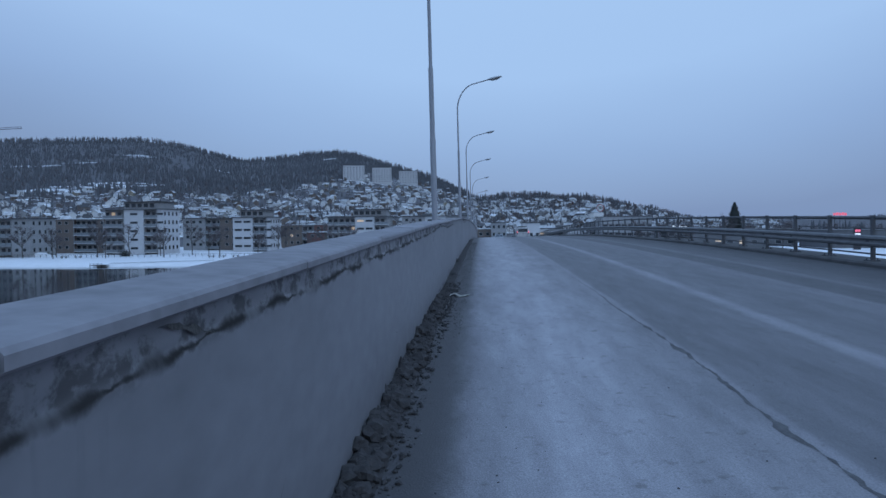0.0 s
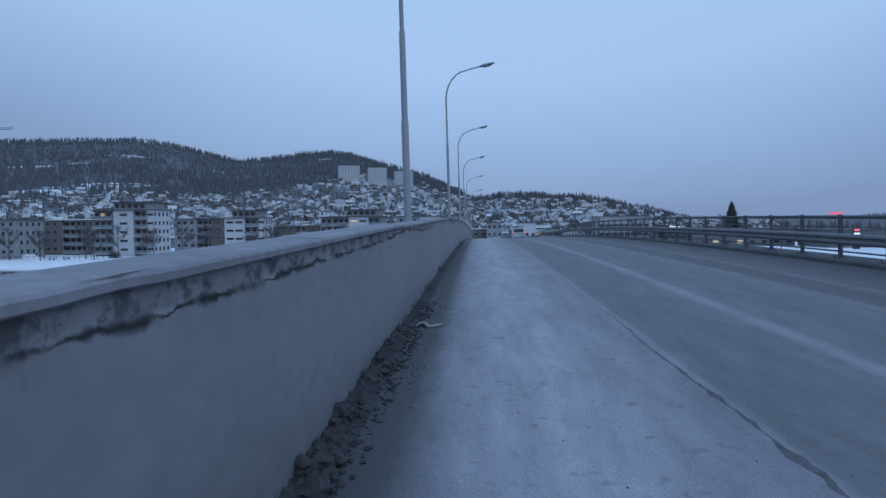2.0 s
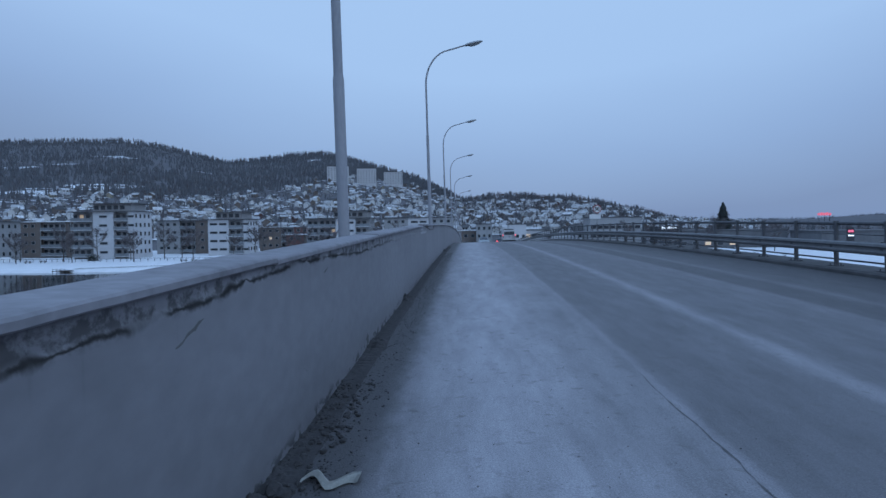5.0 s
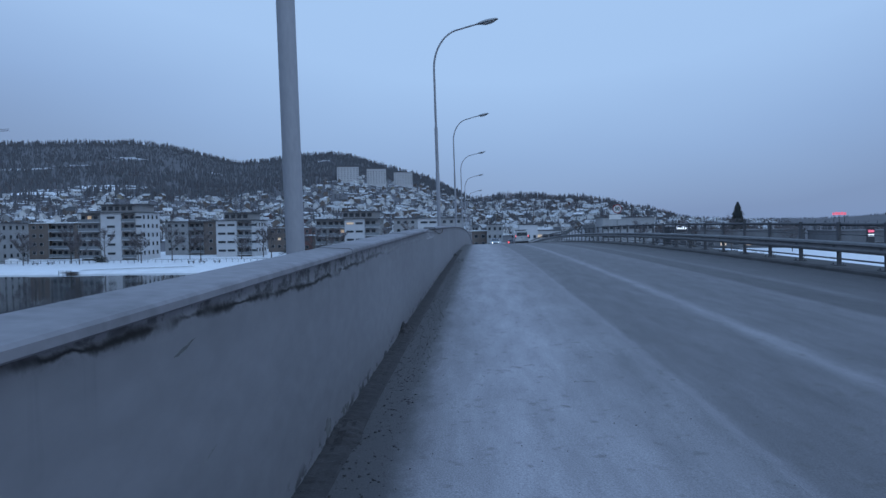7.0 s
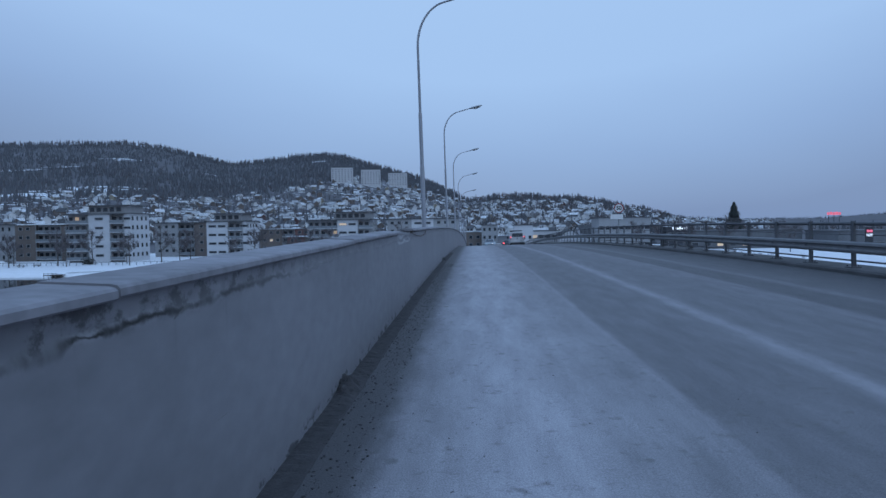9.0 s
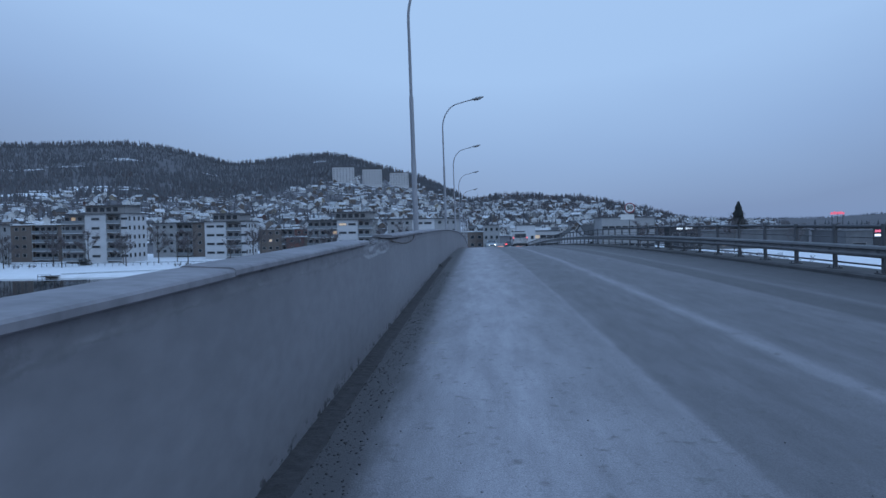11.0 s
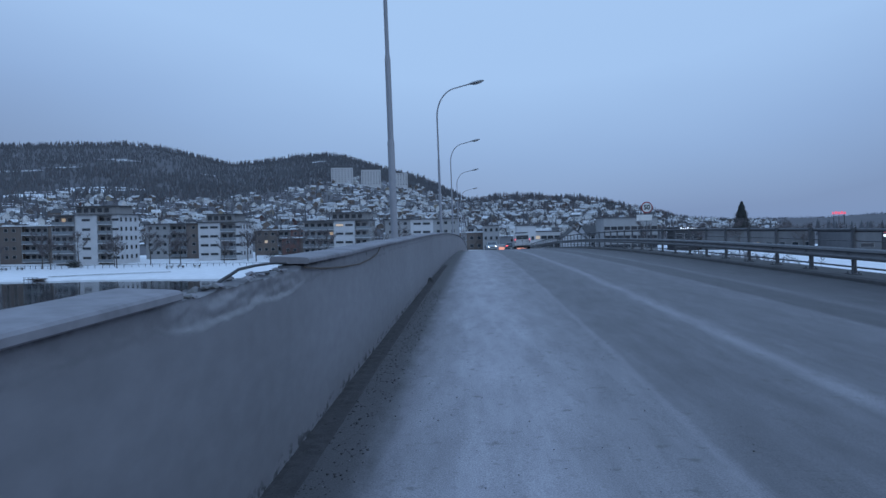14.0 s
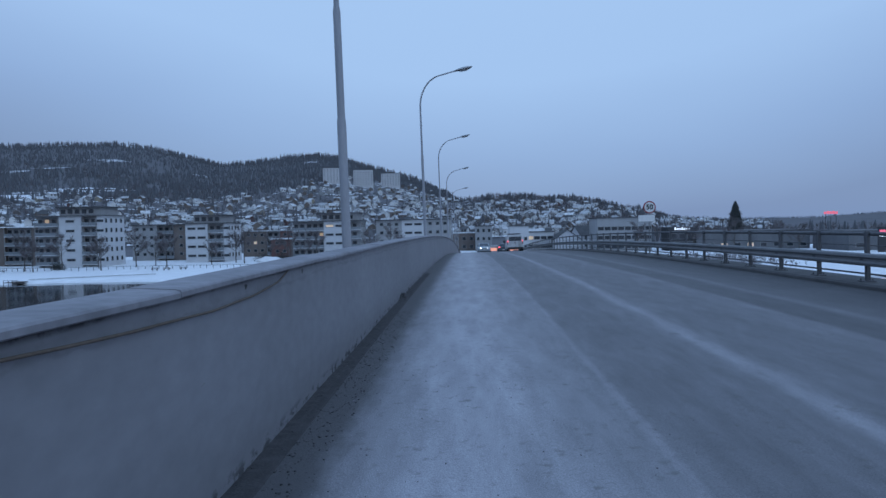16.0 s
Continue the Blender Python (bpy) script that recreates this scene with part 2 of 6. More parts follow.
def stain_and_shade(m):
    """Adds to the wall's concrete a wandering stained crack and dark blotches, as old seepage leaves them, and the
    cap's shadow line.
    """
    nt = m.node_tree
    N, L = nt.nodes.new, nt.links.new
    b = nt.nodes["Principled BSDF"]
    plain = b.inputs["Base Color"].links[0].from_socket

    def math_node(op, x, y=None, z=None):
        n = N("ShaderNodeMath")
        n.operation = op
        for i, v in enumerate((x, y, z)):
            if v is None:
                continue
            if isinstance(v, (int, float)):
                n.inputs[i].default_value = v
            else:
                L(v, n.inputs[i])
        return n.outputs[0]

    def noise_node(scale, stretch, detail=5.0, rough=0.6):
        mp = N("ShaderNodeMapping")
        mp.inputs["Scale"].default_value = stretch
        L(tc.outputs["Object"], mp.inputs[0])
        n = N("ShaderNodeTexNoise")
        n.inputs["Scale"].default_value, n.inputs["Detail"].default_value, n.inputs["Roughness"].default_value = scale, detail, rough
        L(mp.outputs[0], n.inputs["Vector"])
        return n.outputs["Fac"]

    def ranged(v, lo, hi, a0, a1):
        n = N("ShaderNodeMapRange")
        n.interpolation_type = "SMOOTHSTEP"
        for i, k in enumerate((lo, hi, a0, a1)):
            n.inputs[i + 1].default_value = k
        L(v, n.inputs[0])
        return n.outputs[0]

    tc = N("ShaderNodeTexCoord")
    sep = N("ShaderNodeSeparateXYZ")
    L(tc.outputs["Object"], sep.inputs[0])
    y = sep.outputs["Y"]
    # height above the deck, which arches along the bridge
    deck = math_node("MULTIPLY", y, math_node("MULTIPLY_ADD", y, -0.00034, 0.02282))
    h = math_node("ADD", math_node("SUBTRACT", sep.outputs["Z"], deck), 0.0119)
    # the crack follows the broken edge of the render coat
    att = N("ShaderNodeAttribute")
    att.attribute_type, att.attribute_name = "GEOMETRY", "crack_offset"
    off = att.outputs["Fac"]
    jag = math_node("MULTIPLY_ADD", noise_node(1.0, (3, 14, 14)), 0.03, -0.015)
    away = math_node("ABSOLUTE", math_node("ADD", off, jag))
    width = ranged(noise_node(1.0, (0, 3.1, 0)), 0.36, 0.62, 0.006, 0.030)
    crack = ranged(math_node("DIVIDE", away, width), 0.05, 1.3, 1.0, 0.0)
    crack = math_node("MULTIPLY", crack, ranged(noise_node(1.0, (0, 1.9, 0)), 0.36, 0.52, 0.25, 1.0))
    # seepage blotches, some drawn out downwards
    blot = ranged(noise_node(1.0, (2, 6.5, 9.0), 7.0, 0.7), 0.46, 0.60, 0.0, 1.0)
    band = ranged(off, -0.05, 0.03, 0.0, 1.0)
    runs = math_node("MULTIPLY", ranged(noise_node(1.0, (0, 9.0, 0.6), 3.0), 0.60, 0.72, 0.0, 0.4), ranged(h, 0.85, 1.2, 0.0, 1.0))
    # the cap's shadow, with some dirt, painted as a dark line below it
    lip_shade = ranged(h, 1.222, 1.253, 0.0, 0.85)
    seep = math_node("MAXIMUM", math_node("MULTIPLY", blot, band), math_node("MULTIPLY", runs, 0.6))
    mask = math_node("MAXIMUM", math_node("MULTIPLY", crack, 0.92), math_node("MULTIPLY", seep, 0.6))
    mask = math_node("MULTIPLY", mask, ranged(y, 16.0, 20.0, 1.0, 0.15))
    mask = math_node("MAXIMUM", mask, math_node("MULTIPLY", lip_shade, math_node("MULTIPLY_ADD", blot, 0.5, 0.5)))
    # the scaled foot of the wall
    foot = math_node("MULTIPLY", ranged(noise_node(1.0, (2, 5, 9)), 0.50, 0.60, 0.0, 0.7), ranged(h, 0.03, 0.13, 1.0, 0.0))
    mask = math_node("MAXIMUM", mask, foot)
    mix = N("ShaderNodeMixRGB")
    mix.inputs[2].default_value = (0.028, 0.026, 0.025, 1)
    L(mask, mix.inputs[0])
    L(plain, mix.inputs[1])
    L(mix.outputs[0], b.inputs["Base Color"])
    L(math_node("MULTIPLY_ADD", mask, -0.85, 0.9), b.inputs["Specular IOR Level"])
    L(math_node("MULTIPLY_ADD", mask, 0.48, 0.46), b.inputs["Roughness"])
    return m


stain_and_shade(M_CONC)
M_CAP = mat("cap_concrete", (0.235, 0.228, 0.246), 0.75, grain=0.7, scale=1.1, fine=11, bump=0.12, dark=0.6)
M_SPALL = mat("spalled_concrete", (0.095, 0.093, 0.09), 0.95, grain=0.8, scale=14, fine=80, bump=0.8)
M_RUST = mat("rusty_cable", (0.13, 0.10, 0.08), 0.8, grain=0.6, scale=20, fine=90, bump=0.3)
M_DARKC = mat("dark_conduit", (0.05, 0.05, 0.055), 0.7, grain=0.4, scale=20, fine=90)
M_DIRT = mat("grit_dirt", (0.054, 0.051, 0.054), 0.95, grain=0.9, scale=9, fine=70, bump=0.8)
M_DIRT2 = mat("dirt_clod", (0.056, 0.053, 0.055), 0.95, grain=0.8, scale=25, fine=110, bump=0.6)
M_SEAM = mat("seam_tar", (0.10, 0.098, 0.103), 0.9, grain=1.0, scale=9, fine=60, bump=0.6)
M_GALV = mat("galvanised_steel", (0.20, 0.205, 0.215), 0.6, 0.35, grain=0.5, scale=3, fine=50, bump=0.1)
M_GALVD = mat("dirty_steel", (0.125, 0.128, 0.138), 0.7, 0.3, grain=0.7, scale=5, fine=60, bump=0.2)
M_POLE = mat("painted_pole_steel", (0.325, 0.33, 0.36), 0.6, 0.0, grain=0.25, scale=2.5, fine=40, stretch=(1, 1, 0.3))
M_LAMPH = mat("lamp_housing", (0.42, 0.43, 0.44), 0.5, 0.2, grain=0.3, scale=6, fine=40)
M_LAMPG = mat("lamp_glass", (0.45, 0.46, 0.46), 0.2, 0.0, grain=0.2, scale=8, spec=0.6)
M_KERB = mat("kerb_concrete", (0.085, 0.083, 0.084), 0.9, grain=0.8, scale=2.5, fine=45, bump=0.5)
M_SNOW = mat("snow", (0.80, 0.81, 0.83), 0.7, grain=0.22, scale=0.35, fine=2.5, dark=0.9)
M_SNOWROOF = mat("snowy_roof", (0.74, 0.75, 0.77), 0.8, grain=0.7, scale=0.3, fine=1.2, dark=0.9, rand=0.3)
M_DARKROOF = mat("dark_roof", (0.09, 0.09, 0.095), 0.8, grain=0.6, scale=0.6, fine=4, rand=0.25)
M_GRASS = mat("wet_path", (0.09, 0.085, 0.075), 0.9, grain=0.6, scale=0.5, fine=5)
M_WHITE = mat("white_render", (0.54, 0.54, 0.555), 0.8, grain=0.2, scale=0.5, fine=5, dark=0.9)
M_GREYR = mat("grey_render", (0.31, 0.31, 0.315), 0.85, grain=0.35, scale=0.4, fine=5)
M_BROWN = mat("brown_cladding", (0.17, 0.14, 0.125), 0.85, grain=0.4, scale=0.5, fine=6, stretch=(1, 1, 0.4))
M_BRICK = mat("red_brick", (0.18, 0.095, 0.085), 0.9, grain=0.4, scale=0.8, fine=9)
M_GLASS = mat("window_glass", (0.03, 0.035, 0.042), 0.12, 0.0, spec=0.6)
M_LIT = glow("lit_window", (1.0, 0.68, 0.42), 0.22)
M_FRAME = mat("window_frame", (0.3, 0.3, 0.3), 0.6, grain=0.2)
M_RAILG = mat("balcony_rail", (0.20, 0.215, 0.23), 0.5, 0.1, grain=0.2)
M_BARK = mat("bark", (0.10, 0.09, 0.085), 0.95, grain=0.6, scale=3, fine=18)
M_TWIG = mat("bare_twigs", (0.135, 0.118, 0.122), 0.95, grain=0.5, scale=0.6, fine=4)
# conifer colour lifted and blued, so distance haze is painted into it
M_FIR = mat("conifer", (0.112, 0.116, 0.128), 0.9, grain=0.6, scale=0.012, fine=0.3, dark=0.5)
M_SLOPE = mat("dark_slope", (0.105, 0.102, 0.11), 0.95, grain=0.6, scale=0.010, fine=0.09, dark=0.5)
M_MIDC = mat("stained_concrete", (0.155, 0.154, 0.155), 0.95, grain=0.6, scale=10, fine=60, bump=0.4)
M_FIRD = mat("dark_evergreen", (0.06, 0.068, 0.066), 0.9, grain=0.5, scale=0.4, fine=4)
M_HOUSEW = mat("white_boards", (0.72, 0.72, 0.72), 0.8, grain=0.2, scale=0.5, fine=5, dark=0.9)
M_HALL = mat("hall_cladding", (0.135, 0.137, 0.145), 0.8, grain=0.4, scale=0.25, fine=3, stretch=(2, 1, 0.3))
M_STEELD = mat("dark_steel", (0.05, 0.05, 0.055), 0.6, 0.3, grain=0.3)
M_PAPER = mat("wet_paper", (0.55, 0.54, 0.5), 0.8, grain=0.4, scale=20, fine=80, bump=0.4)


# ---- shape helpers ----
def box(bm, x0, x1, y0, y1, z0, z1):
    v = [bm.verts.new(p) for p in ((x0, y0, z0), (x1, y0, z0), (x1, y1, z0), (x0, y1, z0), (x0, y0, z1), (x1, y0, z1), (x1, y1, z1), (x0, y1, z1))]
    for f in ((3, 2, 1, 0), (4, 5, 6, 7), (0, 1, 5, 4), (1, 2, 6, 5), (2, 3, 7, 6), (3, 0, 4, 7)):
        bm.faces.new([v[i] for i in f])
    return v


def tube(bm, pts, radii, n=10, caps=True):
    """A round bar through the points, of the radii given."""
    rings = []
    for i, p in enumerate(pts):
        p = Vector(p)
        a = Vector(pts[max(i - 1, 0)])
        b = Vector(pts[min(i + 1, len(pts) - 1)])
        d = (b - a).normalized()
        u = d.orthogonal().normalized() if abs(d.y) > 0.95 else d.cross(Vector((0, 1, 0))).normalized()
        w = d.cross(u)
        rings.append([bm.verts.new(p + radii[i] * (math.cos(t) * u + math.sin(t) * w)) for t in [2 * math.pi * k / n for k in range(n)]])
    for r0, r1 in zip(rings, rings[1:]):
        for k in range(n):
            f = bm.faces.new((r0[k], r0[(k + 1) % n], r1[(k + 1) % n], r1[k]))
            f.smooth = True
    if caps:
        for cap in (bm.faces.new(rings[0][::-1]), bm.faces.new(rings[-1])):
            for e in cap.edges:
                e.smooth = False


def sweep(bm, section, path, close=True, smooth=False):
    """Pushes a section of (x, z) points along stations (x, y, z)."""
    rings = [[bm.verts.new((px + sx, py, pz + sz)) for sx, sz in section] for px, py, pz in path]
    n = len(section)
    for r0, r1 in zip(rings, rings[1:]):
        for k in range(n if close else n - 1):
            f = bm.faces.new((r0[k], r1[k], r1[(k + 1) % n], r0[(k + 1) % n]))
            f.smooth = smooth
    if close:
        bm.faces.new(rings[0])
        bm.faces.new(rings[-1][::-1])


def link(name, bm, material, normals=True):
    if normals:
        bmesh.ops.recalc_face_normals(bm, faces=bm.faces)
    me = bpy.data.meshes.new(name)
    bm.to_mesh(me)
    bm.free()
    for m in (material if isinstance(material, (list, tuple)) else [material]):
        me.materials.append(m)
    return me


def part(name, bm, material, parent, label="", normals=True):
    ob = new(name, link(name, bm, material, normals))
    if parent is not None:
        ob.parent = parent
    if label:
        ob["label"] = label
    return ob


def shared(name, me, parent, m):
    ob = new(name, me)
    ob.parent = parent
    ob.matrix_basis = m
    return ob


def thing(name, label, category, m=None, group="", kind=""):
    ob = new(name)
    if m is not None:
        ob.matrix_world = m
    return tagged(ob, label, category, group, kind)


# ---- the bridge: a crest with a slight cross slope ----
S0, KV, CX = 0.02282, 0.00068, 0.01304
Y_BEND = 118.0
LEAN = -1.09


def rz(x, y):
    """Height of the deck."""
    if y < Y_BEND:
        return CX * x + S0 * y - KV * y * y / 2
    z1 = S0 * Y_BEND - KV * Y_BEND * Y_BEND / 2
    return CX * x + max(-8.4, z1 + (S0 - KV * Y_BEND) * (y - Y_BEND))


def on_deck(x, y, turn=0.0, lift=0.0):
    return pose(x, y, rz(x, y) + lift, 0, LEAN, turn)


Y0, Y1 = -14.0, 230.0
STATIONS = [Y0 + i * 1.0 for i in range(60)] + [Y0 + 60 + i * 4.0 for i in range(int((Y1 - Y0 - 60) / 4) + 1)]

# deck surface
bm = bmesh.new()
xs = [-1.0, -0.5, 0.5, 1.85, 3.4, 6.0, 8.75]
rows_v = [[bm.verts.new((x, y, rz(x, y))) for x in xs] for y in STATIONS]
for r0, r1 in zip(rows_v, rows_v[1:]):
    for k in range(len(xs) - 1):
        bm.faces.new((r0[k], r0[k + 1], r1[k + 1], r1[k]))
low = [[bm.verts.new((x, y, rz(x, y) - 0.9)) for x in (-1.6, 9.7)] for y in STATIONS]
for r0, r1, t0, t1 in zip(low, low[1:], rows_v, rows_v[1:]):
    bm.faces.new((r0[1], r0[0], r1[0], r1[1]))
road = part("road", bm, M_ROAD, None)
tagged(road, "grey dusty worn asphalt bridge carriageway with pale streaks", "road", kind="structure")

# edge girders under both sides
for side, x0, x1 in (("west", -1.62, -1.0), ("east", 8.75, 9.75)):
    bm = bmesh.new()
    sweep(bm, [(x0, -1.6), (x1, -1.6), (x1, -0.02), (x0, -0.02)], [(0, y, rz(0, y) + CX * (x0 + x1) / 2) for y in STATIONS[::2]])
    g = part("bridge_edge_" + side, bm, M_KERB, None)
    tagged(g, "grey weathered concrete edge beam of the bridge deck", "bridge edge", kind="structure")

# raised kerb under the guard rail
bm = bmesh.new()
sweep(bm, [(8.62, -0.05), (9.72, -0.05), (9.72, 0.10), (8.70, 0.10), (8.64, 0.06)], [(0, y, rz(9.0, y)) for y in STATIONS])
kerb = part("kerb", bm, M_KERB, None)
tagged(kerb, "dark dirty concrete kerb under the guard rail", "kerb", kind="structure")

# bridge piers in the river
for y in (-8.0, 40.0, 88.0, 136.0):
    bm = bmesh.new()
    tube(bm, [(1.5, y, -11.0), (1.5, y, rz(1.5, y) - 1.0)], [0.9, 0.9], 16)
    tube(bm, [(6.5, y, -11.0), (6.5, y, rz(6.5, y) - 1.0)], [0.9, 0.9], 16)
    box(bm, -0.8, 8.8, y - 0.9, y + 0.9, rz(4, y) - 1.9, rz(4, y) - 0.95)
    pier = part("bridge_pier", bm, M_KERB, None)
    tagged(pier, "grey concrete bridge pier standing in the river", "bridge pier", kind="structure")


# ---- parapet ----
XW = -0.91
CAP_UNDER = 1.263
WALL_BACK = -1.08
M_SCUFF = mat("scuffed_concrete", (0.26, 0.26, 0.265), 0.9, grain=0.5, scale=12, fine=60)
rnd = random.Random(5)
parapet = thing("parapet", "grey stained concrete bridge parapet with a pale cap, chipped along the top", "parapet", kind="structure")

BROKEN = (24.85, 26.95)


def wall_top(y):
    """Height of the wall's top edge under the cap, crumbled where a cap stone is gone."""
    if BROKEN[0] < y < BROKEN[1]:
        return CAP_UNDER - 0.02 + 0.018 * noise.noise((y * 3.3, 1.7, 0.0)) + 0.014 * noise.noise((y * 17.0, 4.0, 0.0))
    return CAP_UNDER


def crumbled(y):
    """One where the cap stone is gone, falling off to its ends."""
    return max(0.0, min(1.0, (y - BROKEN[0] + 0.15) / 0.5, (BROKEN[1] + 0.15 - y) / 0.5))


def crack_line(y):
    """Height at which the render coat has broken away below the cap."""
    rise = 0.05 * math.exp(-((y - 12.6) / 1.4) ** 2) - 0.06 * crumbled(y)
    return 1.152 + rise + 0.028 * noise.noise((0.3, y * 0.55, 2.0)) + 0.020 * noise.noise((4.3, y * 2.6, 1.0)) + 0.012 * noise.noise((8.1, y * 9.0, 0.0))


def relief(y, h):
    """Depth of the wall's face behind its plane."""
    d = h - crack_line(y)
    if d <= -0.03:
        return 0.0
    amount = (1.0 if y < 18 else max(0.25, 1.0 - (y - 18) / 5)) * min(1.0, max(0.15, 0.75 + 1.1 * noise.noise((2.2, y * 0.8, 6.0))))
    amount += (1.6 - amount) * crumbled(y)
    edge = min(1.0, max(0.0, d / 0.012))
    lumps = 0.5 + 0.9 * noise.noise((y * 7.0, h * 16.0, 3.0)) + 0.5 * noise.noise((y * 21.0, h * 30.0, 5.0))
    return amount * edge * (0.005 + 0.010 * max(0.0, lumps))


ys = [Y0 + i * 0.25 for i in range(52)] + [-1.0 + i * 0.03 for i in range(int(37 / 0.03))] + [36.0 + 0.5 * i for i in range(24)]
ys += [y for y in STATIONS if y > ys[-1] + 0.2]
bm = bmesh.new()
hs = [-0.05, 0.02, 0.10, 0.25, 0.45, 0.65, 0.85, 0.98, 1.05] + [1.075 + 0.0115 * i for i in range(16)] + [1.2585, 1.2592]
grid, offsets = [], []
for y in ys:
    col = []
    t = wall_top(y)
    z = rz(XW, y)
    cl = crack_line(y)
    for i, h in enumerate(hs):
        hh = min(h, t - 0.0015 * (len(hs) - i))
        back = 0.028 if i == len(hs) - 1 else relief(y, hh) if h > 1.06 else 0.0
        col.append(bm.verts.new((XW - back, y, z + hh)))
        offsets.append(hh - cl)
    for x, dz in ((XW - 0.03, 0.0), (XW - 0.08, 0.02 * noise.noise((y * 6, 3, 1)) if t < CAP_UNDER - 0.001 else 0.0), (WALL_BACK, 0.0), (WALL_BACK, -1.3)):
        col.append(bm.verts.new((x, y, z + (t if dz > -1 else 0) + (dz if dz > -1 else -0.3))))
        offsets.append(0.3)
    grid.append(col)
for c0, c1 in zip(grid, grid[1:]):
    for k in range(len(c0) - 1):
        f = bm.faces.new((c0[k], c1[k], c1[k + 1], c0[k + 1]))
        f.smooth = True
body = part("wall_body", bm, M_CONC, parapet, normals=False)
body.data.attributes.new("crack_offset", "FLOAT", "POINT").data.foreach_set("value", offsets)

# cap stones, with open joints
JOINTS = [-14.0, -9.4, -4.2, 0.94, 2.69, 7.2, 11.8, 16.32, 20.6, 24.85, 26.95, 28.75, 32.4, 36.6, 41.2, 45.8, 50.4, 55.0, 59.6, 64.2, 68.8, 73.4, 78.0, 82.6, 87.2, 91.8, 96.4, 101.0, 105.6, 110.2, 114.8, 119.4, 128, 140, 152, 164, 176, 190]
CAP_SEC = [(-1.135, -0.010), (-1.135, 0.034), (-1.12, 0.044), (-0.885, 0.033), (-0.863, 0.028), (-0.853, 0.018), (-0.853, -0.006), (-0.862, -0.013)]
for i, (a, b) in enumerate(zip(JOINTS, JOINTS[1:])):
    if abs(a - BROKEN[0]) < 0.01:
        continue
    bm = bmesh.new()
    a, b = a + 0.006, b - 0.006
    n = max(2, int((b - a) / (0.16 if b < 48 else 0.6)))
    lift = rnd.uniform(-0.006, 0.008)
    tip = 0.022 if abs(a - 26.956) < 0.1 else 0.0
    rings = []
    for j in range(n + 1):
        y = a + (b - a) * j / n
        ring = []
        for sx, sz in CAP_SEC:
            w = 0.006 * noise.noise((sx * 3, y * 0.8, sz * 4)) + 0.0006 * noise.noise((sx * 20, y * 7, 2))
            chip = max(0.0, noise.noise((3.3, y * 3.1, 7.7)) - 0.42) * 0.10 if sx > -0.88 and b < 48 else 0.0
            ring.append(bm.verts.new((sx + w - chip, y, rz(XW, y) + CAP_UNDER + sz + lift + w * 0.5 + tip * (1 - j / n))))
        rings.append(ring)
    m_ = len(CAP_SEC)
    for r0, r1 in zip(rings, rings[1:]):
        for k in range(m_):
            bm.faces.new((r0[k], r1[k], r1[(k + 1) % m_], r0[(k + 1) % m_])).smooth = True
    for r0, r1 in zip(rings, rings[1:]):
        for k in range(m_):
            bm.edges.get((r0[k], r1[k])).smooth = False
    bm.faces.new(rings[0])
    bm.faces.new(rings[-1][::-1])
    part("cap_stone", bm, M_CAP, parapet)

# rubble left where the stone broke off
for i in range(36):
    bm = bmesh.new()
    y = rnd.uniform(BROKEN[0] + 0.05, BROKEN[1] - 0.05)
    r = rnd.uniform(0.008, 0.03)
    bmesh.ops.create_icosphere(bm, subdivisions=1, radius=r)
    for v in bm.verts:
        v.co = Vector((v.co.x * 1.2, v.co.y * 1.6, v.co.z * 0.55)) * rnd.uniform(0.55, 1.35)
    x = rnd.uniform(-1.05, -0.93)
    bmesh.ops.translate(bm, verts=bm.verts, vec=(x, y, rz(XW, y) + wall_top(y) + r * 0.35))
    part("rubble_piece", bm, M_CAP if i % 3 else M_MIDC, parapet)


# spalled patches, cracks and run marks below the cap
PATCHES = [0]


def patch(y, h, length, height, seed, material, slant=0.0):
    """A ragged shallow scar on the wall face."""
    PATCHES[0] += 1
    out = 0.0015 + 0.000012 * PATCHES[0]
    bm = bmesh.new()
    n = max(7, int(length / 0.018))
    lo, hi = [], []
    for i in range(n + 1):
        u = i / n
        env = max(0.0, math.sin(math.pi * u)) ** 0.5
        yy = y + (u - 0.5) * length
        mid = h + slant * (u - 0.5) * length + 0.25 * height * noise.noise((seed, yy * 13.0, 1.3))
        top = mid + height * env * (0.38 + 0.5 * noise.noise((seed, yy * 19.0, 0.3)) + 0.3 * noise.noise((seed, yy * 57.0, 2.3)))
        bot = mid - height * env * (0.42 + 0.6 * noise.noise((seed + 9, yy * 17.0, 0.3)) + 0.35 * noise.noise((seed, yy * 51.0, 5.3)))
        top = min(top, 1.2265)
        bot = min(bot, top - 0.0015)
        z = rz(XW, yy)
        hi.append(bm.verts.new((XW + out, yy, z + top)))
        lo.append(bm.verts.new((XW + out, yy, z + bot)))
    for i in range(n):
        bm.faces.new((lo[i], lo[i + 1], hi[i + 1], hi[i]))
    part("spalled_patch", bm, material, parapet, normals=False)


# seepage spots below the broken edge
for i, (y, h, l, t, s) in enumerate([(1.70, 1.195, 0.34, 0.022, -0.22), (10.66, 1.05, 0.30, 0.022, 0.25), (13.4, 1.09, 0.18, 0.014, 0.2), (16.9, 1.13, 0.16, 0.018, 0.3), (31.45, 1.205, 0.05, 0.075, 0), (29.9, 1.22, 0.06, 0.04, 0)]):
    patch(y, h, l, t, 31.7 + 2.3 * i, M_SPALL if i in (0, 4, 5) else M_MIDC, s)
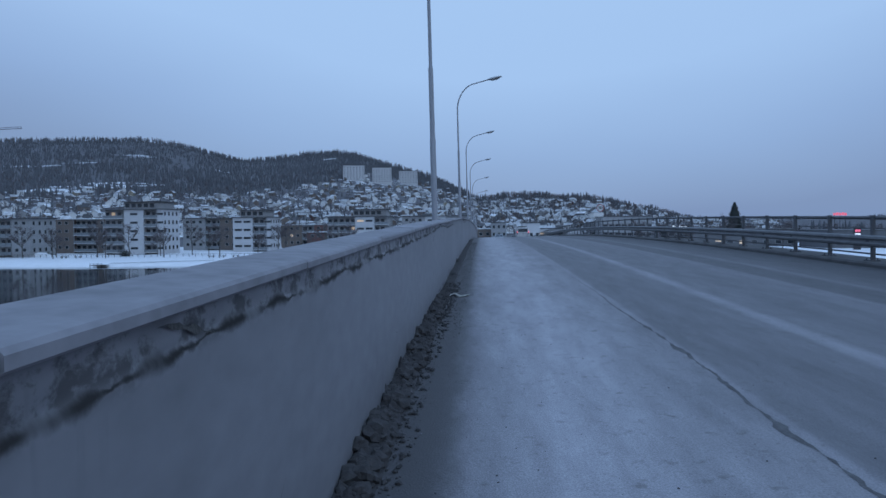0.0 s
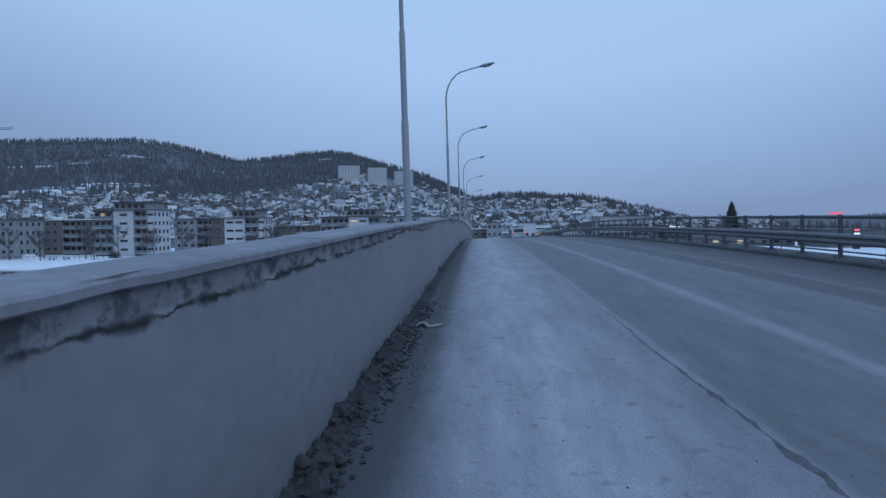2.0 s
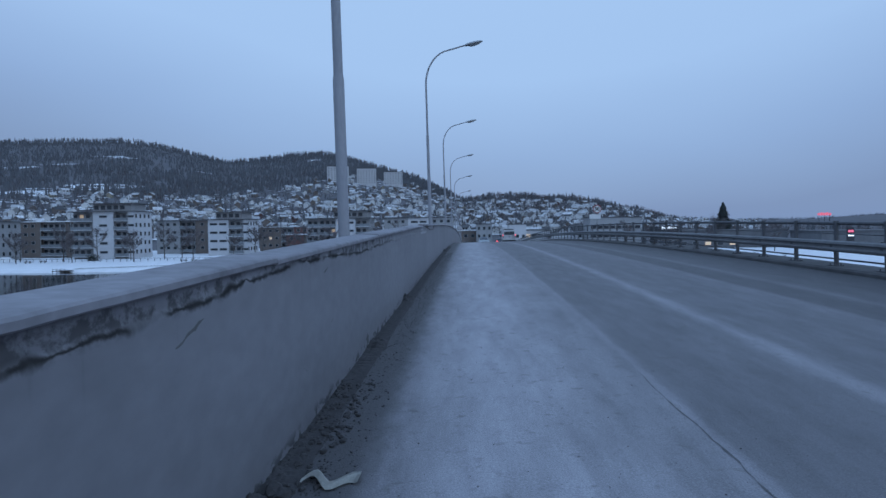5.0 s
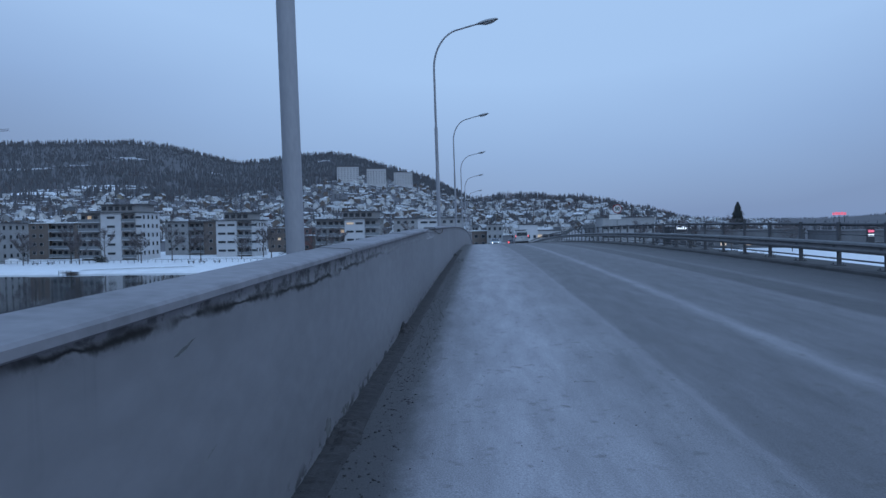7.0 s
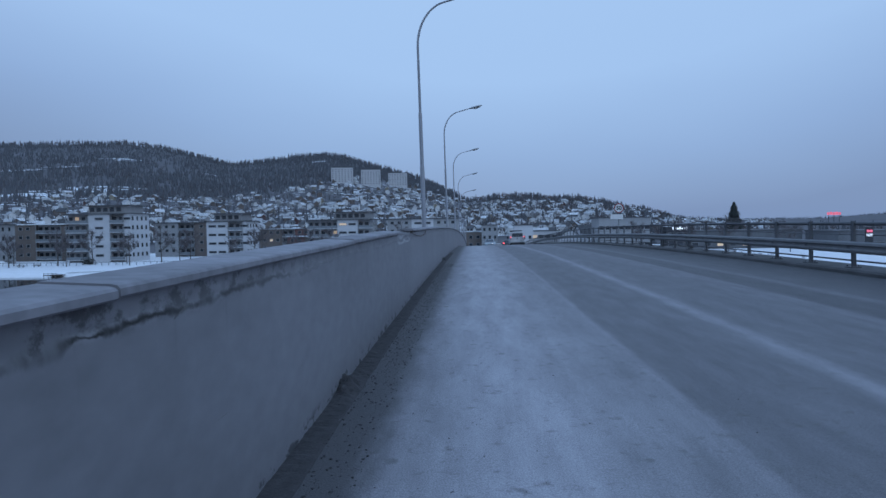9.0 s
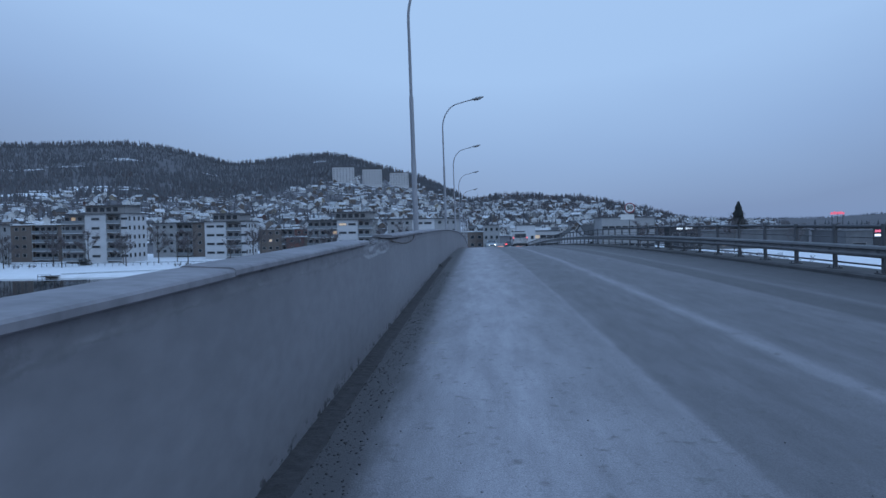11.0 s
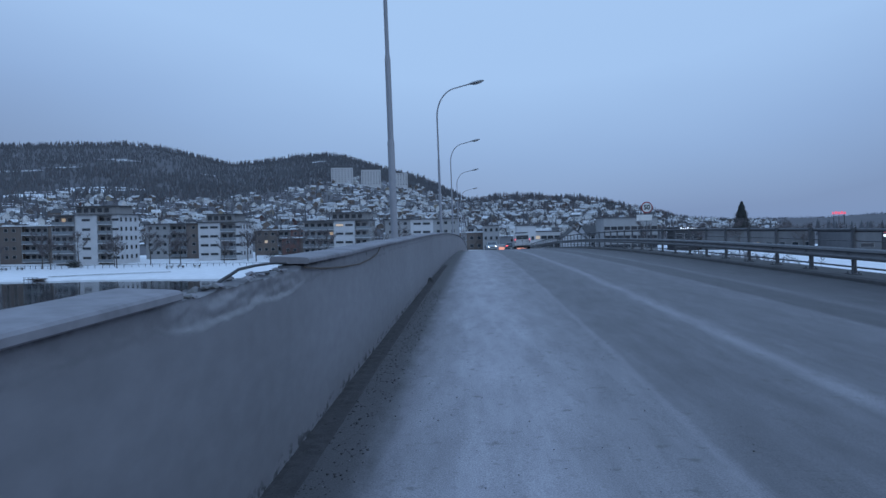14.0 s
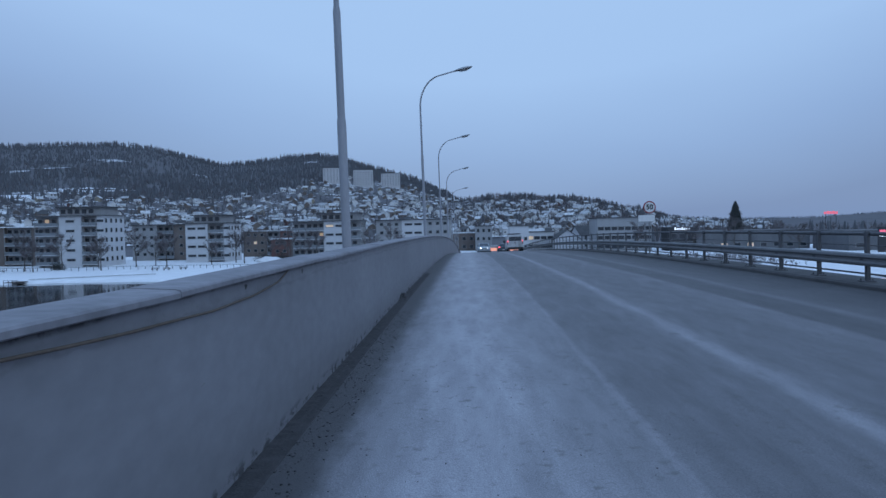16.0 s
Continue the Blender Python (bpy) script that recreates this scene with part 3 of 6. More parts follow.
# scaled flakes low on the face
for i, (y, h, l, t) in enumerate([(15.6, 0.12, 0.22, 0.12), (16.2, 0.07, 0.30, 0.07), (20.3, 0.08, 0.25, 0.07), (28.95, 0.05, 0.1, 0.05)]):
    patch(y, h, l, t, 131.7 + 2.3 * i, M_MIDC, 0.0)
# pale scuffs
for i in range(16):
    y = rnd.uniform(1, 30)
    patch(y, rnd.uniform(0.35, 1.0), rnd.uniform(0.05, 0.18), rnd.uniform(0.004, 0.011), 701.3 + i, M_SCUFF, rnd.uniform(-0.5, 0.9))

# loose cable hanging from the broken cap
bm = bmesh.new()
hang = [(26.95, 1.25), (27.47, 1.206), (27.76, 1.190), (28.38, 1.158), (29.25, 1.132), (30.0, 1.138), (30.6, 1.185), (30.9, 1.25)]
pts = []
for i in range(60):
    y = 26.95 + 3.95 * i / 59
    pts.append((XW + 0.025 + 0.006 * math.sin(y * 5), y, rz(XW, y) + float(np.interp(y, [q[0] for q in hang], [q[1] for q in hang]))))
tube(bm, pts, [0.0075] * len(pts), 6)
cable = part("cable", bm, M_RUST, None)
tagged(cable, "thin rusty cable hanging loose along the concrete parapet", "cable")
bm = bmesh.new()
over = [(25.42, 1.215), (25.55, 1.275), (25.84, 1.315), (26.2, 1.312), (26.7, 1.298), (27.05, 1.272)]
pts = []
for i in range(40):
    y = 25.42 + 1.63 * i / 39
    pts.append((-1.0 + 0.03 * math.sin(y * 3), y, rz(XW, y) + float(np.interp(y, [q[0] for q in over], [q[1] for q in over]))))
tube(bm, pts, [0.009] * len(pts), 7)
tagged(part("bent_conduit", bm, M_DARKC, None), "bent dark conduit arching out of the broken parapet top", "conduit")

# ---- dirt along the foot of the wall ----
def ridge_height(s, y):
    """Height of the dirt at s metres from the wall."""
    w = 0.19 + 0.06 * noise.noise((y * 0.8, 2.0, 0.0)) + 0.05 * noise.noise((y * 4.0, 7.0, 0.0))
    heap = 0.12 if y > 12.5 else 0.12 + 0.88 * min(1.0, (12.5 - y) / 2.5)
    heap += 0.8 * math.exp(-((y - 20.1) / 0.3) ** 2) + 1.3 * math.exp(-((y - 40.4) / 0.35) ** 2) + 0.6 * math.exp(-((y - 15.8) / 0.3) ** 2)
    if s >= w:
        return 0.0
    cell = abs(noise.noise((s * 8, y * 8.0, 4.0))) + 0.6 * abs(noise.noise((s * 17, y * 17.0, 9.0)))
    return (1 - (s / w) ** 2.4) * heap * (0.035 + 0.13 * cell + 0.025 * noise.noise((s * 45, y * 40.0, 2.0)))


bm = bmesh.new()
sec = [0.0, 0.03, 0.06, 0.09, 0.12, 0.15, 0.18, 0.21, 0.24, 0.27, 0.30, 0.34]
cols = []
for y in [Y0 + i * 0.1 for i in range(125)] + [-1.5 + i * 0.03 for i in range(int(26.5 / 0.03))] + [25.0 + i * 0.06 for i in range(400)]:
    cols.append([bm.verts.new((XW + s - 0.01, y, rz(XW + s, y) + (0.004 if s < 0.2 else -0.004) + ridge_height(s, y))) for s in sec])
for c0, c1 in zip(cols, cols[1:]):
    for k in range(len(sec) - 1):
        bm.faces.new((c0[k], c0[k + 1], c1[k + 1], c1[k]))
dirt = part("dirt_ridge", bm, M_DIRT, None)
tagged(dirt, "ridge of dark gritty dirt lying along the foot of the parapet", "dirt", kind="stuff")


def rocks(name, count, y_range, x_range, r_range, material, label, seed, squash=0.7, fine=1, spread=1.9):
    """Loose lumps lying on the deck, one object of stuff."""
    rr = random.Random(seed)
    base = bmesh.new()
    bmesh.ops.create_icosphere(base, subdivisions=fine, radius=1.0)
    bv = [v.co.copy() for v in base.verts]
    base.verts.index_update()
    bf = [[v.index for v in f.verts] for f in base.faces]
    base.free()
    verts, faces = [], []
    for _ in range(count):
        u = rr.random()
        y = y_range[0] + (y_range[1] - y_range[0]) * u
        x = x_range[0] + (x_range[1] - x_range[0]) * rr.random() ** spread
        r = r_range[0] + (r_range[1] - r_range[0]) * rr.random() ** 3
        rot = Euler((rr.uniform(0, 6), rr.uniform(0, 6), rr.uniform(0, 6))).to_matrix()
        base_z = rz(x, y) + 0.7 * ridge_height(max(0.0, x - XW), y)
        o = len(verts)
        for v in bv:
            p = rot @ (v * rr.uniform(0.65, 1.25))
            verts.append((x + p.x * r, y + p.y * r * 1.25, base_z + r * 0.3 + p.z * r * squash))
        faces += [[o + k for k in f] for f in bf]
    me = bpy.data.meshes.new(name)
    me.from_pydata(verts, [], faces)
    me.materials.append(material)
    return tagged(new(name, me), label, "dirt", kind="stuff")


rocks("dirt_lumps", 420, (-1.5, 11.5), (XW + 0.02, XW + 0.16), (0.018, 0.08), M_DIRT2, "large dark frozen lumps of dirt piled against the parapet", 13, 0.75, 2, 1.3)
rocks("dirt_clods", 4200, (-3, 14), (XW + 0.02, XW + 0.32), (0.004, 0.028), M_DIRT2, "dark frozen clods of dirt beside the concrete parapet", 3)
rocks("small_clods", 8000, (8, 38), (XW + 0.01, XW + 0.50), (0.003, 0.012), M_DIRT2, "small dark clods and grit beside the parapet", 4, 0.45)
rocks("grit", 1500, (0, 34), (XW + 0.1, 2.4), (0.002, 0.007), M_DIRT2, "scattered grit and small stones on the asphalt", 8)
rocks("pale_grit", 500, (0, 34), (XW + 0.1, 1.6), (0.002, 0.009), M_CAP, "pale crumbs of stone on the asphalt", 9)


# ---- seam in the asphalt ----
def strip(name, y0, y1, x, width, material, label, seed, lift, wander=0.07, rag=0.5):
    bm = bmesh.new()
    prev = None
    n = int((y1 - y0) / 0.06)
    for i in range(n + 1):
        y = y0 + (y1 - y0) * i / n
        c = x + wander * noise.noise((seed, y * 0.35, 0)) + 0.25 * wander * noise.noise((seed, y * 2.1, 4))
        a = max(0.06, 1 + rag * 1.6 * noise.noise((seed + 5, y * 1.9, 0)) + rag * noise.noise((seed + 5, y * 7.0, 3)))
        w = width * min(1.0, (y1 - y) / 8.0)
        l = c - w * 0.5 * a
        r = c + w * 0.5 * max(0.06, 1 + rag * 1.6 * noise.noise((seed + 15, y * 2.1, 0)) + rag * noise.noise((seed + 8, y * 8.0, 3)))
        cur = (bm.verts.new((l, y, rz(l, y) + lift)), bm.verts.new((r, y, rz(r, y) + lift)))
        if prev:
            bm.faces.new((prev[0], prev[1], cur[1], cur[0]))
        prev = cur
    ob = part(name, bm, material, road, label)
    return ob


strip("asphalt_seam", -2.0, 15.0, 1.84, 0.034, M_SEAM, "dark open seam between two asphalt lanes", 2.0, 0.0015, wander=0.10, rag=2.4)

# ---- litter ----
bm = bmesh.new()
prev = None
for i in range(13):
    u = i / 12
    x = -0.72 + 0.34 * u
    y = 11.67 + 0.06 * math.sin(u * 9)
    z = rz(x, y) + 0.012 + 0.05 * max(0, math.sin(u * 6.5)) * (0.4 + u)
    w = 0.035 + 0.05 * u
    cur = [bm.verts.new((x, y - w, z)), bm.verts.new((x + 0.01, y, z + 0.018)), bm.verts.new((x, y + w, z + 0.004))]
    if prev:
        for k in range(2):
            bm.faces.new((prev[k], prev[k + 1], cur[k + 1], cur[k]))
    prev = cur
bmesh.ops.solidify(bm, geom=bm.faces[:], thickness=0.003)
tagged(part("paper_scrap", bm, M_PAPER, None), "crumpled strip of pale paper lying in the dirt", "litter")
bm = bmesh.new()
tube(bm, [(-0.26, 25.56, rz(-0.2, 25.56) + 0.008), (-0.15, 25.58, rz(-0.2, 25.58) + 0.010)], [0.004, 0.004], 6)
tagged(part("stick", bm, M_PAPER, None), "short thin white stick lying on the asphalt", "litter")


# ---- street lamps behind the parapet ----
def street_lamp(m):
    root = thing("street_lamp", "tall grey steel street lamp with a curved arm beside the parapet", "street lamp", m, "lamps along the bridge")
    bm = bmesh.new()
    tube(bm, [(0, 0, -0.6), (0, 0, 3.19), (0, 0, 3.28)], [0.072, 0.070, 0.056], 18)
    part("lower_shaft", bm, M_POLE, root)
    bm = bmesh.new()
    tube(bm, [(0, 0, 3.27), (0, 0, 4.86), (0, 0, 4.95)], [0.059, 0.057, 0.043], 16)
    part("middle_shaft", bm, M_POLE, root)
    bm = bmesh.new()
    pts = [(0, 0, 4.94), (0, 0, 5.9), (0, 0, 6.98)]
    rad = [0.042, 0.040, 0.037]
    for i in range(1, 13):
        a = radians(i * 82 / 12)
        pts.append((1.055 * (1 - math.cos(a)), 0, 6.98 + 1.382 * math.sin(a)))
        rad.append(0.037 - 0.0006 * i)
    pts.append((1.68, 0, 8.536))
    rad.append(0.031)
    tube(bm, pts, rad, 12)
    part("curved_arm", bm, M_POLE, root)
    bm = bmesh.new()
    n = 16
    rings = []
    for i, (x, w, h) in enumerate(((1.57, 0.035, 0.035), (1.65, 0.085, 0.05), (1.745, 0.125, 0.076), (1.94, 0.155, 0.09), (2.155, 0.15, 0.08), (2.28, 0.115, 0.058), (2.36, 0.05, 0.027))):
        z = 8.513 + (x - 1.616) * 0.20
        rings.append([bm.verts.new((x, w * math.cos(t), z + h * math.sin(t) * (1.0 if math.sin(t) > 0 else 0.55))) for t in [2 * math.pi * k / n for k in range(n)]])
    for r0, r1 in zip(rings, rings[1:]):
        for k in range(n):
            bm.faces.new((r0[k], r0[(k + 1) % n], r1[(k + 1) % n], r1[k])).smooth = True
    bm.faces.new(rings[0])
    bm.faces.new(rings[-1][::-1])
    head = part("lamp_head", bm, M_LAMPH, root, "pale grey elongated lamp housing")
    bm = bmesh.new()
    rings = []
    for x, w, h in ((1.79, 0.06, 0.03), (1.90, 0.12, 0.062), (2.10, 0.122, 0.062), (2.24, 0.06, 0.03)):
        z = 8.476 + (x - 1.616) * 0.20
        rings.append([bm.verts.new((x, w * math.cos(t), z - h * abs(math.sin(t)))) for t in [math.pi * k / 8 for k in range(9)]])
    for r0, r1 in zip(rings, rings[1:]):
        for k in range(8):
            bm.faces.new((r0[k], r0[k + 1], r1[k + 1], r1[k])).smooth = True
    part("lamp_cover", bm, M_LAMPG, head, "dull translucent lamp cover")
    bm = bmesh.new()
    box(bm, -0.10, 0.115, -0.11, 0.11, 0.9, 0.96)
    part("mounting_bracket", bm, M_GALVD, root)
    return root


XP = -1.24
LAMPS = [-3.4, 16.19, 35.76, 55.6] + [75.0 + 19.6 * i for i in range(6)]
first = street_lamp(on_deck(XP, LAMPS[0]))
for y in LAMPS[1:]:
    copy_thing(first, on_deck(XP, y))


# ---- guard rail on the far side ----
XG = 9.0
rail = thing("guard_rail", "galvanised steel guard rail with square posts and a round top rail", "guard rail", kind="structure")
gy0, gy1 = -7.16, 150.0
gst = [(0, gy0 + i * 1.0, rz(XG, gy0 + i * 1.0)) for i in range(int(gy1 - gy0))]
W_SEC = [(XG - 0.13, 0.440), (XG - 0.17, 0.470), (XG - 0.18, 0.510), (XG - 0.13, 0.550), (XG - 0.13, 0.590), (XG - 0.18, 0.630), (XG - 0.17, 0.680), (XG - 0.13, 0.710), (XG - 0.122, 0.710), (XG - 0.16, 0.678), (XG - 0.17, 0.630), (XG - 0.12, 0.590), (XG - 0.12, 0.550), (XG - 0.17, 0.510), (XG - 0.16, 0.475), (XG - 0.122, 0.440)]
bm = bmesh.new()
sweep(bm, W_SEC, gst)
part("crash_beam", bm, M_GALV, rail, "corrugated galvanised crash beam")
bm = bmesh.new()
tube(bm, [(XG + 0.03, y, z + 1.11) for _, y, z in gst], [0.042] * len(gst), 10)
part("top_rail", bm, M_GALVD, rail)
for h, r in ((0.86, 0.012), (0.26, 0.022)):
    bm = bmesh.new()
    tube(bm, [(XG + 0.05, y, z + h) for _, y, z in gst], [r] * len(gst), 6)
    part("lower_rail", bm, M_GALVD, rail)
bm = bmesh.new()
box(bm, -0.035, 0.035, -0.048, 0.048, 0.0, 1.075)
post_me = link("post", bm, M_GALVD)
bm = bmesh.new()
box(bm, -0.14, 0.10, -0.14, 0.14, 0.0, 0.03)
for sx in (-0.09, 0.05):
    for sy in (-0.1, 0.1):
        tube(bm, [(sx, sy, 0.03), (sx, sy, 0.07)], [0.018, 0.018], 6)
foot_me = link("foot_plate", bm, M_GALVD)
bm = bmesh.new()
box(bm, -0.125, -0.05, -0.06, 0.06, 0.47, 0.68)
block_me = link("spacer_block", bm, M_GALVD)
y = gy0
while y < gy1 - 1:
    p = shared("post", post_me, rail, pose(XG, y, rz(XG, y) + 0.095, 0, LEAN, 0))
    if y < 80:
        shared("foot_plate", foot_me, p, Matrix.Identity(4))
        shared("spacer_block", block_me, p, pose(0, 0, -0.095))
    y += 1.965


# ---- river, ground and hills ----
GROUND, WATER = -8.5, -9.8
bm = bmesh.new()
box(bm, -1500, 1500, -600, 260, WATER - 0.5, WATER)
tagged(part("river", bm, M_WATER, None), "dark calm river reflecting the far bank", "river", kind="structure")

SKYLINE_AZ = [-75, -50, -36.3, -32.8, -29.8, -27.1, -25.1, -23.0, -20.9, -19.6, -16.5, -13.8, -11.9, -10.1, -7.2, -4.4, -2.0, -0.4, 0.8, 2.2, 4.6, 6.9, 9.2, 10.5, 12.3, 14.1, 15.8, 17.9, 21, 26.8, 29.8, 33, 40, 75]
SKYLINE_T = [0.085, 0.10, 0.1097, 0.1139, 0.1173, 0.1195, 0.1163, 0.109, 0.099, 0.0932, 0.0997, 0.1067, 0.1078, 0.1031, 0.0867, 0.074, 0.0529, 0.0402, 0.040, 0.0438, 0.0457, 0.0401, 0.0395, 0.0334, 0.0265, 0.0204, 0.0097, 0.0072, 0.0040, 0.0042, 0.0075, 0.011, 0.013, 0.02]
RIDGE_AZ = [-75, -22, -12, -5, 0, 8, 14, 18, 22, 75]
RIDGE_R = [2050, 2050, 1850, 1700, 1150, 1000, 950, 1250, 2600, 2600]


def ridge(az):
    return float(np.interp(az, RIDGE_AZ, RIDGE_R))


def shore(x):
    """Where the far bank begins."""
    return 178 - 0.02 * x - 14 * min(1, max(0, (x - 10) / 40)) + 3.0 * noise.noise((x * 0.03, 0, 5)) + 1.0 * noise.noise((x * 0.15, 0, 9))


def land(x, y):
    """Height of the ground on the far side of the river."""
    r = math.hypot(x, y)
    az = math.degrees(math.atan2(x, y))
    R = ridge(az)
    t = float(np.interp(az, SKYLINE_AZ, SKYLINE_T))
    top = 1.5 + (t * R) - min(9.0, 4 + R * 0.0025)
    top = max(top, GROUND + 1)
    s = max(0.0, (r - 400) / (R - 400))
    if s <= 1:
        z = GROUND + (top - GROUND) * (0.75 * s + 0.25 * s * s)
    else:
        z = top - (s - 1) * 60
    z += min(1, s * 6) * 2.5 * noise.noise((x * 0.012, y * 0.012, 0.0))
    return z


bm = bmesh.new()
azs = [-75 + 1.0 * i for i in range(151)]
rs = [322, 360, 400] + [400 + 45 * i for i in range(1, 30)] + [1800, 1900, 2000, 2100, 2200, 2400, 2600, 3200]
g = []
for a_ in azs:
    sa, ca = math.sin(radians(a_)), math.cos(radians(a_))
    g.append([bm.verts.new((r * sa, r * ca, land(r * sa, r * ca))) for r in rs])
for c0, c1 in zip(g, g[1:]):
    for k in range(len(rs) - 1):
        bm.faces.new((c0[k], c1[k], c1[k + 1], c0[k + 1])).smooth = True
hills = part("ground_hills", bm, M_SLOPE, None)
tagged(hills, "wooded snow-patched hillside above the town", "hillside", kind="structure")

# snowy bank, from the water's edge to the town
bm = bmesh.new()
cols = []
xs_ = [-420 + 6.0 * i for i in range(141)]
for x in xs_:
    e = shore(x)
    yb = math.sqrt(max(1.0, 330.0 ** 2 - min(abs(x), 300) ** 2))
    yb = max(yb, e + 60)
    col = []
    for d, z in ((0, WATER - 0.3), (0.6, WATER + 0.35), (3, WATER + 0.65), (14, GROUND - 0.45), (30, GROUND - 0.15), (55, GROUND + 0.03)):
        col.append(bm.verts.new((x, e + d, z + 0.12 * noise.noise((x * 0.1, d * 0.2, 0)))))
    col.append(bm.verts.new((x, max(yb, e + 60), GROUND + 0.05)))
    cols.append(col)
for c0, c1 in zip(cols, cols[1:]):
    for k in range(len(c0) - 1):
        bm.faces.new((c0[k], c1[k], c1[k + 1], c0[k + 1])).smooth = True
bank = part("ground", bm, M_SNOW, None)
tagged(bank, "flat snow-covered riverbank in front of the apartment blocks", "riverbank", kind="structure")


# ---- buildings ----
def boxmesh(name, x0, x1, y0, y1, z0, z1, material):
    bm = bmesh.new()
    box(bm, x0, x1, y0, y1, z0, z1)
    return link(name, bm, material)


PANES = {}


def pane_mesh(w, h, material, facing):
    """Window of one size: a frame with a pane set in it."""
    key = (round(w, 2), round(h, 2), material.name, facing)
    if key not in PANES:
        bm = bmesh.new()
        t = 0.09
        if facing == "y":
            for a, b, c, d in ((-w / 2, -w / 2 + t, 0, h), (w / 2 - t, w / 2, 0, h), (-w / 2 + t, w / 2 - t, 0, t), (-w / 2 + t, w / 2 - t, h - t, h)):
                box(bm, a, b, -0.09, 0.05, c, d)
            nf = len(bm.faces)
            box(bm, -w / 2 + t, w / 2 - t, -0.04, 0.0, t, h - t)
        else:
            for a, b, c, d in ((-w / 2, -w / 2 + t, 0, h), (w / 2 - t, w / 2, 0, h), (-w / 2 + t, w / 2 - t, 0, t), (-w / 2 + t, w / 2 - t, h - t, h)):
                box(bm, -0.05, 0.09, a, b, c, d)
            nf = len(bm.faces)
            box(bm, 0.0, 0.04, -w / 2 + t, w / 2 - t, t, h - t)
        bm.faces.ensure_lookup_table()
        for i, f in enumerate(bm.faces):
            f.material_index = 1 if i >= nf else 0
        PANES[key] = link("window", bm, [M_FRAME, material])
    return PANES[key]


def apartment(label, x, y, depth, floors, segments, base=GROUND, fh=2.95, penthouse=None, group="apartment blocks on the bank", side=True, seed=1, roof=M_DARKROOF):
    """A flat-roofed block whose front looks at the river. segments: (width, kind) from west to east."""
    rr = random.Random(seed)
    root = thing("apartment_block", label, "apartment block", pose(x, y, base), group)
    u = 0.0
    height = floors * fh + 0.7
    width = sum(s[0] for s in segments)
    for w, kind in segments:
        wallm = {"white": M_WHITE, "balcony": M_GREYR, "grey": M_GREYR, "brown": M_BROWN, "brick": M_BRICK}[kind.split("_")[0]]
        back = 1.5 if kind.startswith("balcony") else 0.0
        shared("wall", boxmesh("wall", u, u + w, back, depth, -0.5, height, wallm), root, Matrix.Identity(4))
        for f in range(floors):
            z = 0.7 + f * fh
            if kind.startswith("balcony"):
                shared("balcony_slab", boxmesh("balcony_slab", u + 0.02, u + w - 0.02, -0.35, back - 0.003, z - 0.12, z + 0.1, M_WHITE if seed % 2 else M_GREYR), root, Matrix.Identity(4))
                bm = bmesh.new()
                box(bm, u + 0.06, u + w - 0.06, -0.33, -0.27, z + 0.15, z + 1.05)
                n = max(2, int(w / 1.6))
                for k in range(n + 1):
                    xx = u + 0.1 + (w - 0.2) * k / n
                    box(bm, xx - 0.04, xx + 0.04, -0.40, -0.335, z + 0.1, z + 1.12)
                shared("balcony_rail", link("balcony_rail", bm, M_RAILG), root, Matrix.Identity(4))
                k = 0.9
                while k < w - 0.7:
                    lit = rr.random() < 0.014
                    shared("window", pane_mesh(1.5, 2.1, M_LIT if lit else M_GLASS, "y"), root, pose(u + k, back - 0.06, z + 0.12))
                    k += 2.1
                for xx in (u + 0.1, u + w - 0.1):
                    shared("balcony_post", boxmesh("balcony_post", xx - 0.07, xx + 0.07, -0.2, -0.06, z + 0.1, z + fh - 0.12, M_GREYR), root, Matrix.Identity(4))
            else:
                ww, gap, wh = (2.7, 3.3, 0.85) if kind.startswith("white") else (1.3, 2.6, 1.15)
                n = max(1, int((w - 0.6) / gap))
                for k in range(n):
                    lit = rr.random() < 0.008
                    xx = u + w / 2 + (k - (n - 1) / 2) * gap
                    shared("window", pane_mesh(ww, wh, M_LIT if lit else M_GLASS, "y"), root, pose(xx, -0.06, z + 1.05))
        u += w
    if side:
        for f in range(floors):
            for k in range(max(1, int((depth - 1.5) / 3.0))):
                shared("window", pane_mesh(1.2, 1.4, M_GLASS, "x"), root, pose(u + 0.06, 2.2 + 3.0 * k, 0.7 + f * fh + 0.85))
    bm = bmesh.new()
    box(bm, -0.5, width + 0.5, -0.6, depth + 0.5, height + 0.004, height + 0.32)
    part("roof", bm, roof, root)
    if penthouse:
        a, b = penthouse
        shared("penthouse", boxmesh("penthouse", a, b, 2.2, depth - 1.0, height + 0.324, height + 2.7, M_GREYR), root, Matrix.Identity(4))
        bm = bmesh.new()
        box(bm, a - 0.9, b + 0.9, 1.2, depth, height + 2.704, height + 3.0)
        part("penthouse_roof", bm, M_DARKROOF, root)
        k = a + 1.2
        while k < b - 1:
            shared("window", pane_mesh(1.7, 1.5, M_LIT if rr.random() < 0.02 else M_GLASS, "y"), root, pose(k, 2.14, height + 0.8))
            k += 2.2
    return root


